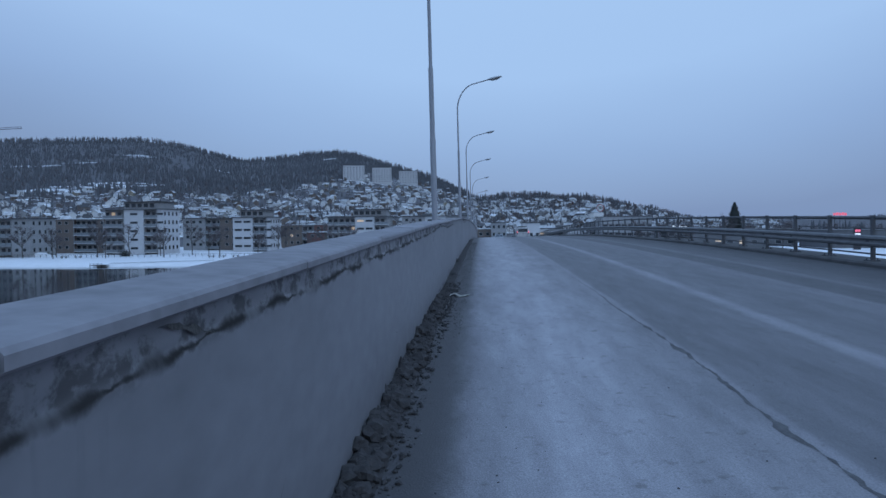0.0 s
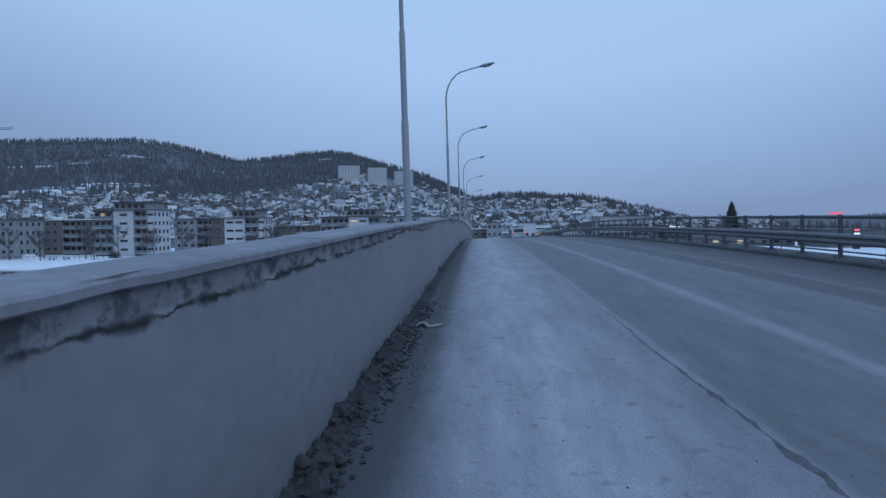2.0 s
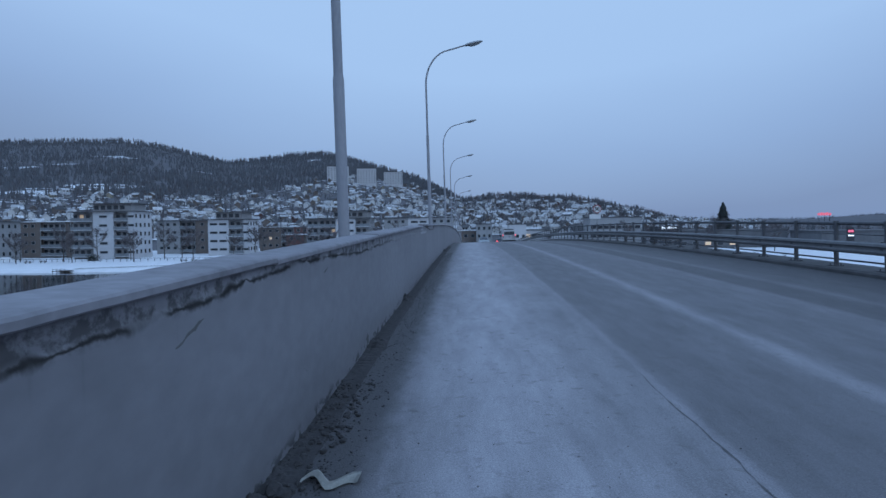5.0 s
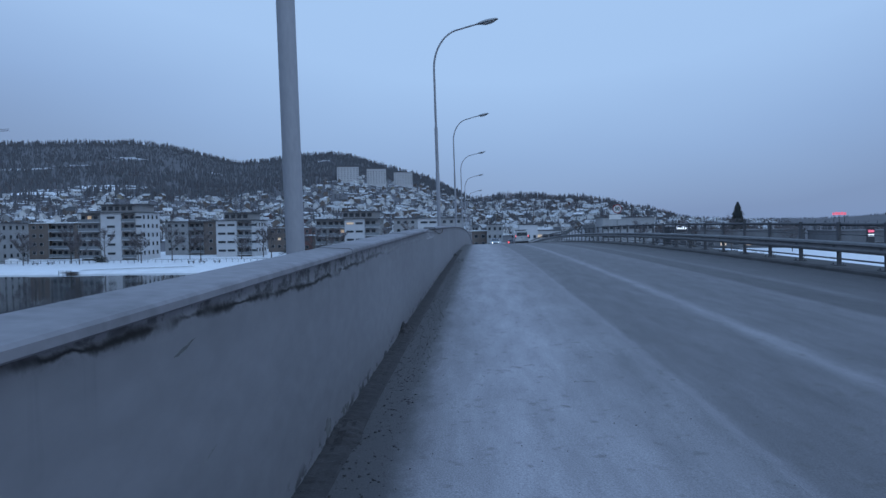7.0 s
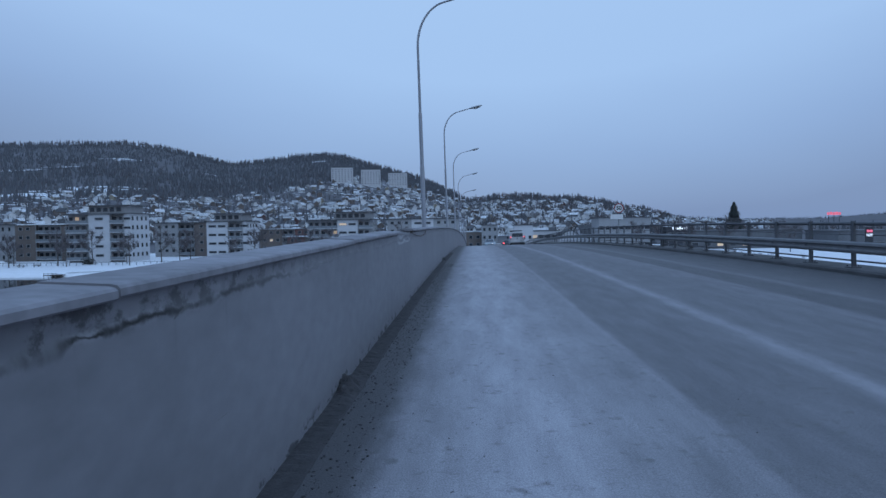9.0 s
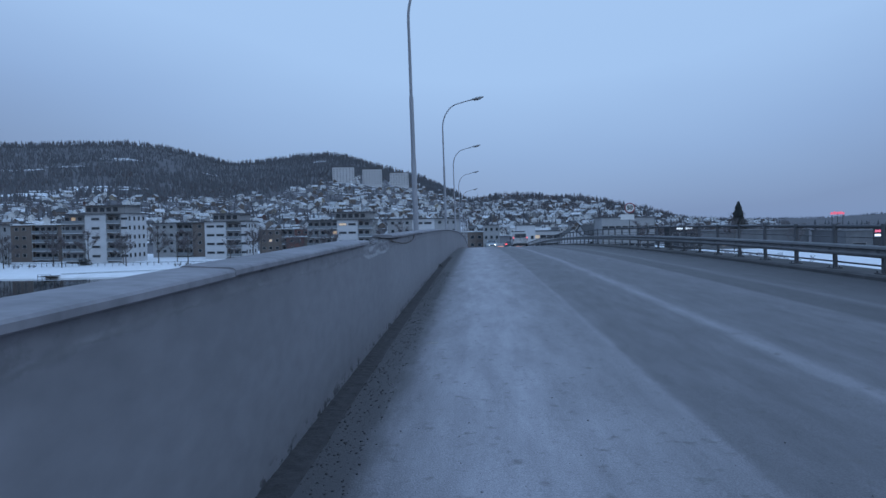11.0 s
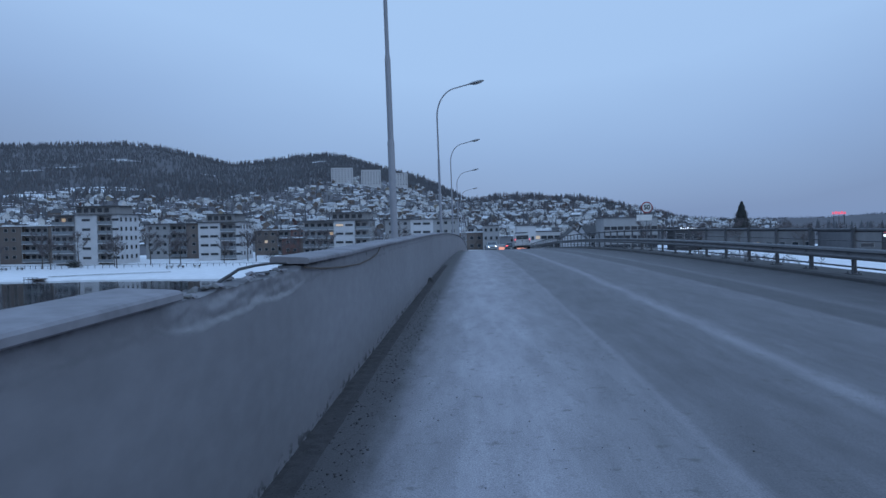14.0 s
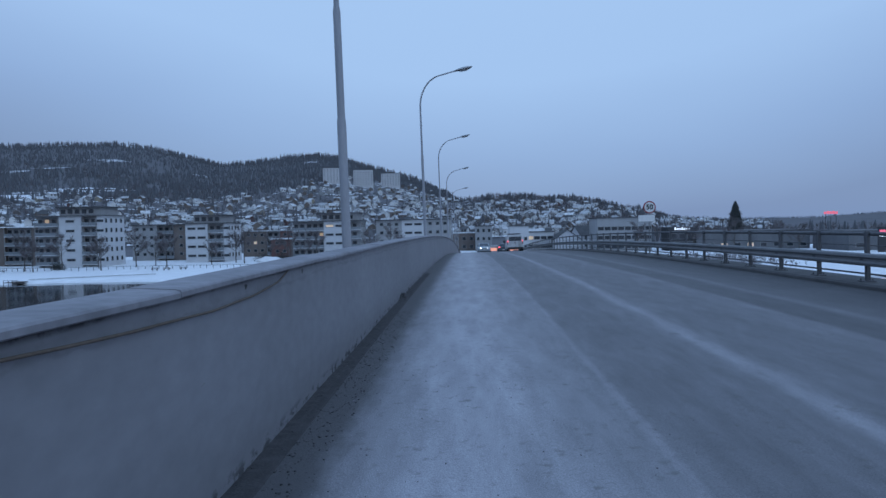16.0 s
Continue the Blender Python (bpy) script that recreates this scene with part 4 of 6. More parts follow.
apartment("white and grey apartment block with stacked balconies on the snowy bank", -131.0, 228.0, 13.5, 5, [(7.5, "balcony"), (7.0, "white"), (4.8, "balcony"), (1.6, "white")], penthouse=(6.5, 19.5), seed=1)
apartment("white and grey apartment block with balconies beside bare trees", -91.0, 243.5, 14.0, 4, [(7.4, "white"), (5.2, "balcony"), (1.0, "white")], penthouse=(2.0, 11.5), seed=3)
apartment("terraced white and grey apartment block with deep balconies", -58.5, 254.0, 13.0, 4, [(4.5, "balcony"), (6.2, "balcony"), (7.3, "white"), (5.2, "balcony")], penthouse=(9.5, 22.0), seed=5)
apartment("dark grey apartment block with wide balconies near the water", -163.0, 214.0, 14.0, 4, [(9.0, "balcony"), (6.0, "grey")], seed=6)
apartment("long brown apartment block behind bare shore trees", -157.0, 240.0, 13.0, 4, [(8.0, "brown"), (9.0, "balcony"), (9.0, "brown")], seed=7, roof=M_SNOWROOF)
apartment("grey rendered apartment block standing behind a white one", -118.0, 262.0, 12.0, 4, [(9.0, "grey"), (6.0, "balcony"), (8.0, "brown")], seed=8)
apartment("brown clad apartment block behind the shore trees", -84.0, 280.0, 12.0, 3, [(9.0, "brown"), (5.0, "balcony"), (9.0, "brick")], seed=9, roof=M_SNOWROOF)
apartment("low grey apartment block with a snowy roof", -70.0, 268.0, 10.0, 2, [(7.0, "brick"), (6.0, "brown")], seed=10, roof=M_SNOWROOF)
apartment("long low grey block with white window bands", -31.0, 262.0, 12.0, 4, [(9.0, "grey"), (8.0, "white"), (9.0, "grey")], seed=12)
apartment("grey apartment block farther along the bank", -205.0, 232.0, 14.0, 4, [(10.0, "grey"), (9.0, "balcony"), (8.0, "brown")], seed=13)


def hall(label, x0, x1, y, depth, z1, wallm, windows=0, base=GROUND, roof=M_DARKROOF, lit=0.0, seed=2, name="commercial_building", band=False):
    """A plain large building: walls, roof edge, a row or rows of windows."""
    rr = random.Random(seed)
    root = thing(name, label, "building", pose(x0, y, base))
    w, h = x1 - x0, z1 - base
    shared("wall", boxmesh("wall", 0, w, 0, depth, -0.5, h, wallm), root, Matrix.Identity(4))
    shared("roof", boxmesh("roof", -0.3, w + 0.3, -0.3, depth + 0.3, h + 0.004, h + 0.35, roof), root, Matrix.Identity(4))
    rows_ = max(1, int(h / 3.2))
    if windows:
        for f in range(rows_):
            for k in range(windows):
                g_ = w / windows
                shared("window", pane_mesh(g_ * (0.92 if band else 0.5), 1.4, M_LIT if rr.random() < lit else M_GLASS, "y"), root, pose(g_ * (k + 0.5), -0.06, f * 3.2 + 1.0))
    return root


# the town at the foot of the bridge
hall("white two-storey shop building with dark windows by the bridge end", 16.5, 23.5, 277, 12, 1.0, M_WHITE, 3, seed=3)
hall("dark grey gateway-like office block at the bridge end", 4.0, 10.5, 292, 10, 1.2, M_GREYR, 3, seed=4)
hall("low dark commercial building with a snowy flat roof", -8.0, 4.0, 300, 14, -1.5, M_BROWN, 4, seed=5, roof=M_SNOWROOF)
hall("pale rendered shop building with a band of windows", 23.8, 34.0, 288, 12, -1.5, M_WHITE, 4, seed=6, band=True, lit=0.2)
hall("pale glazed office building beyond the bridge rail", 47.0, 66.0, 268, 16, 3.2, M_GREYR, 8, seed=7, band=True)
hall("long grey industrial hall with few lit windows", 78.0, 118.0, 262, 20, -2.2, M_HALL, 9, seed=8, lit=0.2)
hall("wide grey warehouse with a pale wall", 119.0, 170.0, 240, 22, -2.6, M_HALL, 6, seed=9, lit=0.1)
hall("low grey warehouse with a snowy roof", 172.0, 230.0, 250, 22, -3.5, M_HALL, 7, seed=10, roof=M_SNOWROOF)


def gable(name, label, w, d, h, rh, wallm, roofm, m, group=""):
    """A pitched-roof house with its ridge along x."""
    root = thing(name, label, "house", m, group)
    bm = bmesh.new()
    v = [bm.verts.new(p) for p in ((-w / 2, -d / 2, -2), (w / 2, -d / 2, -2), (w / 2, d / 2, -2), (-w / 2, d / 2, -2), (-w / 2, -d / 2, h), (w / 2, -d / 2, h), (w / 2, d / 2, h), (-w / 2, d / 2, h), (-w / 2, 0, h + rh), (w / 2, 0, h + rh))]
    for f in ((0, 1, 5, 4), (2, 3, 7, 6), (1, 2, 6, 9, 5), (3, 0, 4, 8, 7)):
        bm.faces.new([v[i] for i in f])
    part("wall", bm, wallm, root)
    bm = bmesh.new()
    o, t = 0.5, 0.3
    k = rh / (d / 2)
    for s in (-1, 1):
        a = [(-w / 2 - o, 0, h + rh + 0.02), (w / 2 + o, 0, h + rh + 0.02), (w / 2 + o, s * (d / 2 + o), h - k * o + 0.02), (-w / 2 - o, s * (d / 2 + o), h - k * o + 0.02)]
        lo = [bm.verts.new(p) for p in a]
        hi = [bm.verts.new((p[0], p[1], p[2] + t)) for p in a]
        bm.faces.new(hi)
        bm.faces.new(lo[::-1])
        for i in range(4):
            bm.faces.new((lo[i], lo[(i + 1) % 4], hi[(i + 1) % 4], hi[i]))
    part("roof", bm, roofm, root)
    n = 3 if w > 9 else 2
    for f in range(2 if h > 5 else 1):
        for i in range(n):
            shared("window", pane_mesh(1.3, 1.4, M_GLASS, "y"), root, pose((i - (n - 1) / 2) * w / n, -d / 2 - 0.06, 1.0 + 2.7 * f))
    bm = bmesh.new()
    box(bm, w * 0.2, w * 0.2 + 0.7, -0.35, 0.35, h + rh - 0.4, h + rh + 1.2)
    part("chimney", bm, M_GREYR, root)
    return root


M_YELLOW = mat("ochre_boards", (0.30, 0.26, 0.20), 0.85, grain=0.3, scale=0.5, fine=6)
M_REDW = mat("falu_red_boards", (0.13, 0.075, 0.07), 0.85, grain=0.3, scale=0.5, fine=6)
KINDS = [("white wooden house with a snow-covered pitched roof", 5.8, 4.5, 3.0, 1.8, M_HOUSEW, M_SNOWROOF), ("small white house with a dark snow-dusted roof", 4.6, 4.1, 2.6, 1.6, M_HOUSEW, M_DARKROOF),
         ("grey wooden house with a snow-covered roof", 5.4, 4.4, 2.9, 1.6, M_GREYR, M_SNOWROOF), ("brown wooden house with a snow-covered roof", 5.2, 4.4, 2.0, 1.4, M_BROWN, M_SNOWROOF),
         ("ochre wooden house with a snowy pitched roof", 5.6, 4.4, 3.0, 1.7, M_YELLOW, M_SNOWROOF), ("dark red wooden house with a snowy roof", 4.9, 4.1, 2.8, 1.6, M_REDW, M_SNOWROOF),
         ("broad white terraced house with a shallow snowy roof", 9.5, 4.9, 3.1, 1.1, M_HOUSEW, M_SNOWROOF), ("dark grey house with a low dark roof", 5.8, 4.4, 2.5, 1.3, M_GREYR, M_DARKROOF)]
protos = []
LIMIT_AZ = [-40, -30, -22, -18, -14, -9, -6, -3, 0, 4, 8, 12, 15, 18, 24]
LIMIT_T = [0.040, 0.045, 0.042, 0.046, 0.060, 0.072, 0.068, 0.050, 0.030, 0.031, 0.028, 0.020, 0.010, 0.005, 0.002]


PROFILES = {}


def slope_point(az, t):
    """The point of the hillside seen from the bridge at that bearing and rise."""
    key = round(az * 4)
    if key not in PROFILES:
        a = radians(key / 4)
        far = [345.0 + 9 * i for i in range(int((ridge(key / 4) * 0.97 - 345) / 9))]
        rise = np.maximum.accumulate([(land(r * math.sin(a), r * math.cos(a)) - 1.6) / r for r in far])
        PROFILES[key] = far, rise
    far, rise = PROFILES[key]
    i = int(np.searchsorted(rise, t))
    if i >= len(far):
        return None
    r = far[i] - (9 * random.Random(int(az * 1e4)).random() if i else 0)
    x, y = r * math.sin(radians(az)), r * math.cos(radians(az))
    return x, y, land(x, y)


rr = random.Random(11)
taken = []
made = 0
tries = 0
while made < 300 and tries < 9000:
    tries += 1
    az = rr.uniform(-38, 23)
    t = rr.uniform(-0.018, float(np.interp(az, LIMIT_AZ, LIMIT_T)))
    if az < -15 and t > 0.012 and rr.random() < 0.35:
        continue
    p = slope_point(az, t)
    if not p or any((p[0] - q[0]) ** 2 + (p[1] - q[1]) ** 2 < 9 ** 2 for q in taken):
        continue
    taken.append(p)
    kind = rr.choice([0, 0, 0, 0, 1, 1, 1, 2, 2, 2, 3, 3, 4, 5, 6, 7, 7])
    turn = -az + rr.choice([0, 90, 90]) + rr.uniform(-40, 40)
    m = pose(p[0], p[1], p[2] + 0.3, 0, 0, turn)
    while len(protos) < len(KINDS):
        protos.append(None)
    if protos[kind] is None:
        l_, w_, d_, h_, r_, a_, b_ = KINDS[kind]
        protos[kind] = gable("house", l_, w_, d_, h_, r_, a_, b_, m, "houses on the hillside")
    else:
        copy_thing(protos[kind], m)
    made += 1


# the many smaller houses between them, one joined object
rr = random.Random(12)
V, F, I = [], [], []
places = 0
for _ in range(6000):
    az = rr.uniform(-38, 23)
    t = rr.uniform(-0.016, float(np.interp(az, LIMIT_AZ, LIMIT_T)))
    if az < -13 and t > 0.008 and rr.random() < 0.65:
        continue
    q = slope_point(az, t)
    if not q or any(abs(q[0] - o[0]) < 7 and abs(q[1] - o[1]) < 9 for o in taken):
        continue
    taken.append(q)
    places += 1
    w, d, h, k = rr.uniform(4.5, 8.0), rr.uniform(4, 5.5), rr.uniform(2.4, 3.8), rr.uniform(1.2, 2.0)
    turn = Matrix.Translation((q[0], q[1], q[2] + 0.2)) @ Matrix.Rotation(radians(-az + rr.choice([0, 90]) + rr.uniform(-35, 35)), 4, "Z")
    o = len(V)
    for x, y, z in ((-w / 2, -d / 2, -2), (w / 2, -d / 2, -2), (w / 2, d / 2, -2), (-w / 2, d / 2, -2), (-w / 2, -d / 2, h), (w / 2, -d / 2, h), (w / 2, d / 2, h), (-w / 2, d / 2, h), (-w / 2, 0, h + k), (w / 2, 0, h + k)):
        V.append(tuple(turn @ Vector((x, y, z))))
    for x, y, z in ((-w / 2 - 0.4, -d / 2 - 0.4, h - 0.1), (w / 2 + 0.4, -d / 2 - 0.4, h - 0.1), (w / 2 + 0.4, 0, h + k + 0.12), (-w / 2 - 0.4, 0, h + k + 0.12), (w / 2 + 0.4, d / 2 + 0.4, h - 0.1), (-w / 2 - 0.4, d / 2 + 0.4, h - 0.1)):
        V.append(tuple(turn @ Vector((x, y, z))))
    for x in (-w * 0.25, w * 0.25):
        for a, b in ((-0.5, 0.9), (0.5, 0.9), (0.5, 1.9), (-0.5, 1.9)):
            V.append(tuple(turn @ Vector((x + a, -d / 2 - 0.06, b))))
    wall, roof = rr.choice([0, 0, 0, 2, 3, 3]), rr.choice([1, 1, 1, 1, 4])
    F += [tuple(o + i for i in f) for f in ((0, 1, 5, 4), (2, 3, 7, 6), (1, 2, 6, 9, 5), (3, 0, 4, 8, 7), (10, 11, 12, 13), (13, 12, 14, 15), (16, 17, 18, 19), (20, 21, 22, 23))]
    I += [wall] * 4 + [roof] * 2 + [5] * 2
    if places >= 620:
        break
me = bpy.data.meshes.new("hill_houses")
me.from_pydata(V, [], F)
for m in (M_HOUSEW, M_SNOWROOF, M_GREYR, M_BROWN, M_DARKROOF, M_GLASS):
    me.materials.append(m)
me.polygons.foreach_set("material_index", I)
tagged(new("hill_houses", me), "many small pale houses with snowy roofs across the hillside", "houses", kind="stuff")


# three tower blocks high on the hill
def tower(x, y, z, w, h, turn):
    root = thing("tower_block", "pale grey high-rise apartment block high on the hillside", "tower block", pose(x, y, z, 0, 0, turn), "tower blocks on the hill")
    shared("wall", boxmesh("wall", 0, w, 0, 14, -8, h, M_TOWER), root, Matrix.Identity(4))
    shared("roof", boxmesh("roof", -0.3, w + 0.3, -0.3, 14.3, h + 0.01, h + 0.8, M_DARKROOF), root, Matrix.Identity(4))
    for f in range(int(h / 2.9)):
        for k in range(7):
            shared("window", pane_mesh(w / 7 * 0.42, 0.9, M_GLASS, "y"), root, pose(w / 7 * (k + 0.5), -0.06, f * 2.9 + 1.0))
    return root


M_TOWER = mat("pale_tower_render", (0.52, 0.515, 0.525), 0.85, grain=0.25, scale=0.2, fine=3)
for az0, az1, t0, t1 in ((-11.57, -9.80, 0.0635, 0.0845), (-9.14, -7.55, 0.060, 0.0815), (-6.92, -5.37, 0.0585, 0.0762)):
    p = slope_point(az0, t0)
    r = math.hypot(p[0], p[1])
    w = r * math.tan(radians(az1 - az0))
    tower(p[0], p[1], p[2], w, r * (t1 - t0), -(az0 + az1) / 2)
    for k in range(6):
        for d in (0, 14, 28, 42):
            f = 1 - d / r
            taken.append(((p[0] + w * k / 5) * f, p[1] * f, 0))


# ---- woods: joined stuff ----
def conifers(name, pts, seed, label, material=None):
    rr = random.Random(seed)
    V, F = [], []
    for x, y, z, h in pts:
        o = len(V)
        n = 6
        lean = rr.uniform(-0.3, 0.3)
        wid = h * rr.uniform(0.15, 0.23)
        for s in range(4):
            zb = z + h * (0.08 + 0.22 * s)
            zt = z + h * min(1.0, 0.46 + 0.22 * s)
            r = wid * (1.0 - 0.22 * s) * rr.uniform(0.85, 1.15)
            b = len(V)
            a0 = rr.uniform(0, 6)
            for k in range(n):
                a = a0 + 2 * math.pi * k / n
                q = r * rr.uniform(0.6, 1.2)
                V.append((x + q * math.cos(a), y + q * math.sin(a), zb - rr.uniform(0, 0.05) * h))
            V.append((x + lean * s * 0.2, y, zt))
            for k in range(n):
                F.append((b + k, b + (k + 1) % n, b + n))
        b = len(V)
        V += [(x - 0.15, y, z - 1), (x + 0.15, y, z - 1), (x, y, z + 0.3 * h)]
        F.append((b, b + 1, b + 2))
    me = bpy.data.meshes.new(name)
    me.from_pydata(V, [], F)
    me.materials.append(material or M_FIR)
    return tagged(new(name, me), label, "woods", kind="stuff")


def bare_woods(name, pts, seed, label, twigs=22):
    rr = random.Random(seed)
    V, F = [], []
    for x, y, z, h in pts:
        b = len(V)
        V += [(x - 0.02 * h, y, z - 1), (x + 0.02 * h, y, z - 1), (x, y, z + 0.7 * h)]
        F.append((b, b + 1, b + 2))
        for _ in range(twigs):
            a = rr.uniform(0, 6.283)
            s = rr.uniform(0.25, 0.75)
            rad = h * 0.34 * rr.random() ** 0.6 * math.sin(math.pi * (0.2 + 0.75 * s))
            p0 = Vector((x + 0.3 * rad * math.cos(a), y + 0.3 * rad * math.sin(a), z + s * h * 0.85))
            d = Vector((math.cos(a) * rad, math.sin(a) * rad, h * rr.uniform(0.12, 0.3)))
            wv = Vector((rr.uniform(-1, 1), rr.uniform(-0.4, 0.4), rr.uniform(-1, 1))) * h * 0.017
            b = len(V)
            V += [tuple(p0 - wv), tuple(p0 + wv), tuple(p0 + d)]
            F.append((b, b + 1, b + 2))
    me = bpy.data.meshes.new(name)
    me.from_pydata(V, [], F)
    me.materials.append(M_TWIG)
    return tagged(new(name, me), label, "woods", kind="stuff")


FIELDS = [(-34, 0.075, 22), (-31, 0.082, 14), (-27.6, 0.094, 20), (-26.8, 0.092, 12), (-30, 0.052, 30), (-28, 0.055, 22), (-33, 0.045, 20), (-21, 0.074, 7), (-19.4, 0.085, 6), (-12.6, 0.094, 9), (1.5, 0.016, 10), (2.0, 0.017, 9)]
for az, t, s_ in FIELDS:
    p = slope_point(az, t)
    if p:
        for k in range(14):
            a = k * 2.4
            q = s_ * 1.3 * (k / 13) ** 0.5
            taken.append((p[0] + 1.5 * q * math.cos(a), p[1] + q * math.sin(a) - 6, p[2]))
rr = random.Random(21)
fir_pts, bare_pts = [], []


def hill_tree(az, t, conifer, h):
    p = slope_point(az, t)
    if p and not any(abs(p[0] - q[0]) < 5 and -11 < p[1] - q[1] < 5 for q in taken):
        (fir_pts if conifer else bare_pts).append((p[0], p[1], p[2], h))


def forest_at(az, t):
    return noise.noise((az * 0.35, t * 70, 3.0)) + 0.5 * noise.noise((az * 1.3, t * 200, 7.0))


for _ in range(12500):
    az = rr.uniform(-38, -1)
    lim = float(np.interp(az, LIMIT_AZ, LIMIT_T))
    top = float(np.interp(az, SKYLINE_AZ, SKYLINE_T))
    t = lim - 0.006 + (top - lim + 0.003) * rr.random() ** 0.75
    if forest_at(az, t) > 0.42 and rr.random() < 0.8:
        continue
    hill_tree(az, t, rr.random() < (0.72 if t < top - 0.03 else 0.9), rr.uniform(5.5, 10))
# ridge fringe
for _ in range(2700):
    az = rr.uniform(-40, 16)
    R = ridge(az) * rr.uniform(0.93, 1.0)
    x, y = R * math.sin(radians(az)), R * math.cos(radians(az))
    con = rr.random() < (0.8 if az < 0 else 0.62)
    if az > 0 and noise.noise((az * 0.9, 2.0, 0.0)) < -0.1:
        con = False
    (fir_pts if con else bare_pts).append((x, y, land(x, y), rr.uniform(7.5, 13.5) * (0.8 if az > -1 else 1)))
for _ in range(2400):
    az = rr.uniform(-0.5, 17)
    t = rr.uniform(-0.012, float(np.interp(az, SKYLINE_AZ, SKYLINE_T)))
    hill_tree(az, t, rr.random() < 0.22, rr.uniform(5, 9.5))
for _ in range(7500):
    az = rr.uniform(-38, 24)
    t = rr.uniform(-0.02, float(np.interp(az, LIMIT_AZ, LIMIT_T)) + 0.006)
    hill_tree(az, t, rr.random() < 0.16, rr.uniform(4.5, 8))
conifers("conifer_woods", fir_pts, 31, "dark conifer woods covering the hill")
bare_woods("bare_woods", bare_pts, 32, "leafless grey-brown trees among the houses on the hill")

# far low hills to the east
pts = []
for _ in range(900):
    az = rr.uniform(15, 45)
    R = ridge(az) * rr.uniform(0.95, 1.0)
    x, y = R * math.sin(radians(az)), R * math.cos(radians(az))
    pts.append((x, y, land(x, y) - 5, rr.uniform(7, 13)))
conifers("far_woods", pts, 33, "distant dark woods on the low hills")
# mixed trees on the flat beyond the warehouses
pts, pts2 = [], []
for _ in range(420):
    az = rr.uniform(12, 40)
    r = rr.uniform(330, 620)
    x, y = r * math.sin(radians(az)), r * math.cos(radians(az))
    (pts if rr.random() < 0.25 else pts2).append((x, y, land(x, y), rr.uniform(5, 10)))
conifers("town_conifers", pts, 34, "dark conifers among the low houses")
bare_woods("town_trees", pts2, 35, "bare trees among the low houses")


# leafless scrub along the eastern bank
pts = []
for _ in range(420):
    x, y = rr.uniform(24, 76), rr.uniform(172, 214)
    pts.append((x, y, GROUND - 0.4, rr.uniform(1.6, 3.6)))
bare_woods("shore_scrub", pts, 36, "leafless brown scrub on the snowy bank below the bridge", 26)


# snow lying in gardens and clearings
rr = random.Random(44)
V, F = [], []


def snow_patch(x, y, size, flat):
    n = 9
    b = len(V)
    V.append((x, y, land(x, y) + 0.7))
    az = math.atan2(x, y)
    for k in range(n):
        a = 2 * math.pi * k / n
        q = size * rr.uniform(0.5, 1.2)
        u, v = q * math.cos(a) * 1.5, q * math.sin(a) * flat
        xx, yy = x + u * math.cos(az) + v * math.sin(az), y - u * math.sin(az) + v * math.cos(az)
        V.append((xx, yy, land(xx, yy) + 0.6))
    for k in range(n):
        F.append((b, b + 1 + k, b + 1 + (k + 1) % n))


for q in taken[:1200:2]:
    if rr.random() < 0.95:
        snow_patch(q[0] + rr.uniform(-7, 7), q[1] - rr.uniform(4, 10), rr.uniform(2, 5), rr.uniform(0.5, 1.1))
for _ in range(1100):
    az = rr.uniform(-38, 20)
    lim = float(np.interp(az, LIMIT_AZ, LIMIT_T))
    p = slope_point(az, rr.uniform(-0.018, lim))
    if p:
        snow_patch(p[0], p[1], rr.uniform(1.2, 4.5), rr.uniform(0.5, 1.6))
for az, t, s_ in FIELDS:
    p = slope_point(az, t)
    if p:
        for k in range(9):
            snow_patch(p[0] + rr.uniform(-1.4, 1.4) * s_, p[1] + rr.uniform(-1, 1) * s_, s_ * rr.uniform(0.2, 0.5), 1.0)
me = bpy.data.meshes.new("snow_patches")
me.from_pydata(V, [], F)
me.materials.append(M_SNOW)
tagged(new("snow_patches", me), "patches of white snow in gardens and clearings on the hill", "snow", kind="stuff")


# ---- vehicles ----
def paint(name, color, metal=0.3):
    return mat(name, color, 0.32, metal, grain=0.35, scale=3.0, fine=30, dark=0.7, spec=0.5)


M_SILVER = paint("silver_paint", (0.36, 0.40, 0.43), 0.35)
M_DARKP = paint("dark_grey_paint", (0.10, 0.105, 0.115), 0.4)
M_VANP = paint("dirty_white_paint", (0.52, 0.52, 0.53), 0.0)
M_BLACKP = mat("black_plastic", (0.03, 0.03, 0.032), 0.6, grain=0.3)
M_TYRE = mat("tyre_rubber", (0.03, 0.03, 0.03), 0.9, grain=0.4, scale=20)
M_RIM = mat("alloy_rim", (0.30, 0.31, 0.32), 0.4, 0.7, grain=0.3)
M_CARGL = mat("car_glass", (0.035, 0.042, 0.05), 0.08, 0.0, spec=0.7)
M_HEAD = glow("headlight_glow", (1.0, 0.97, 0.88), 18.0)
M_TAIL = glow("tail_glow", (1.0, 0.10, 0.12), 2.2)
M_AMBER = glow("amber_glow", (1.0, 0.45, 0.12), 1.5)
M_PLATE = mat("number_plate", (0.6, 0.6, 0.6), 0.5, grain=0.2)


def loft(bm, rings, smooth=True):
    rr_ = [[bm.verts.new(p) for p in r] for r in rings]
    n = len(rr_[0])
    for a, b in zip(rr_, rr_[1:]):
        for k in range(n):
            bm.faces.new((a[k], a[(k + 1) % n], b[(k + 1) % n], b[k])).smooth = smooth
    bm.faces.new(rr_[0])
    bm.faces.new(rr_[-1][::-1])


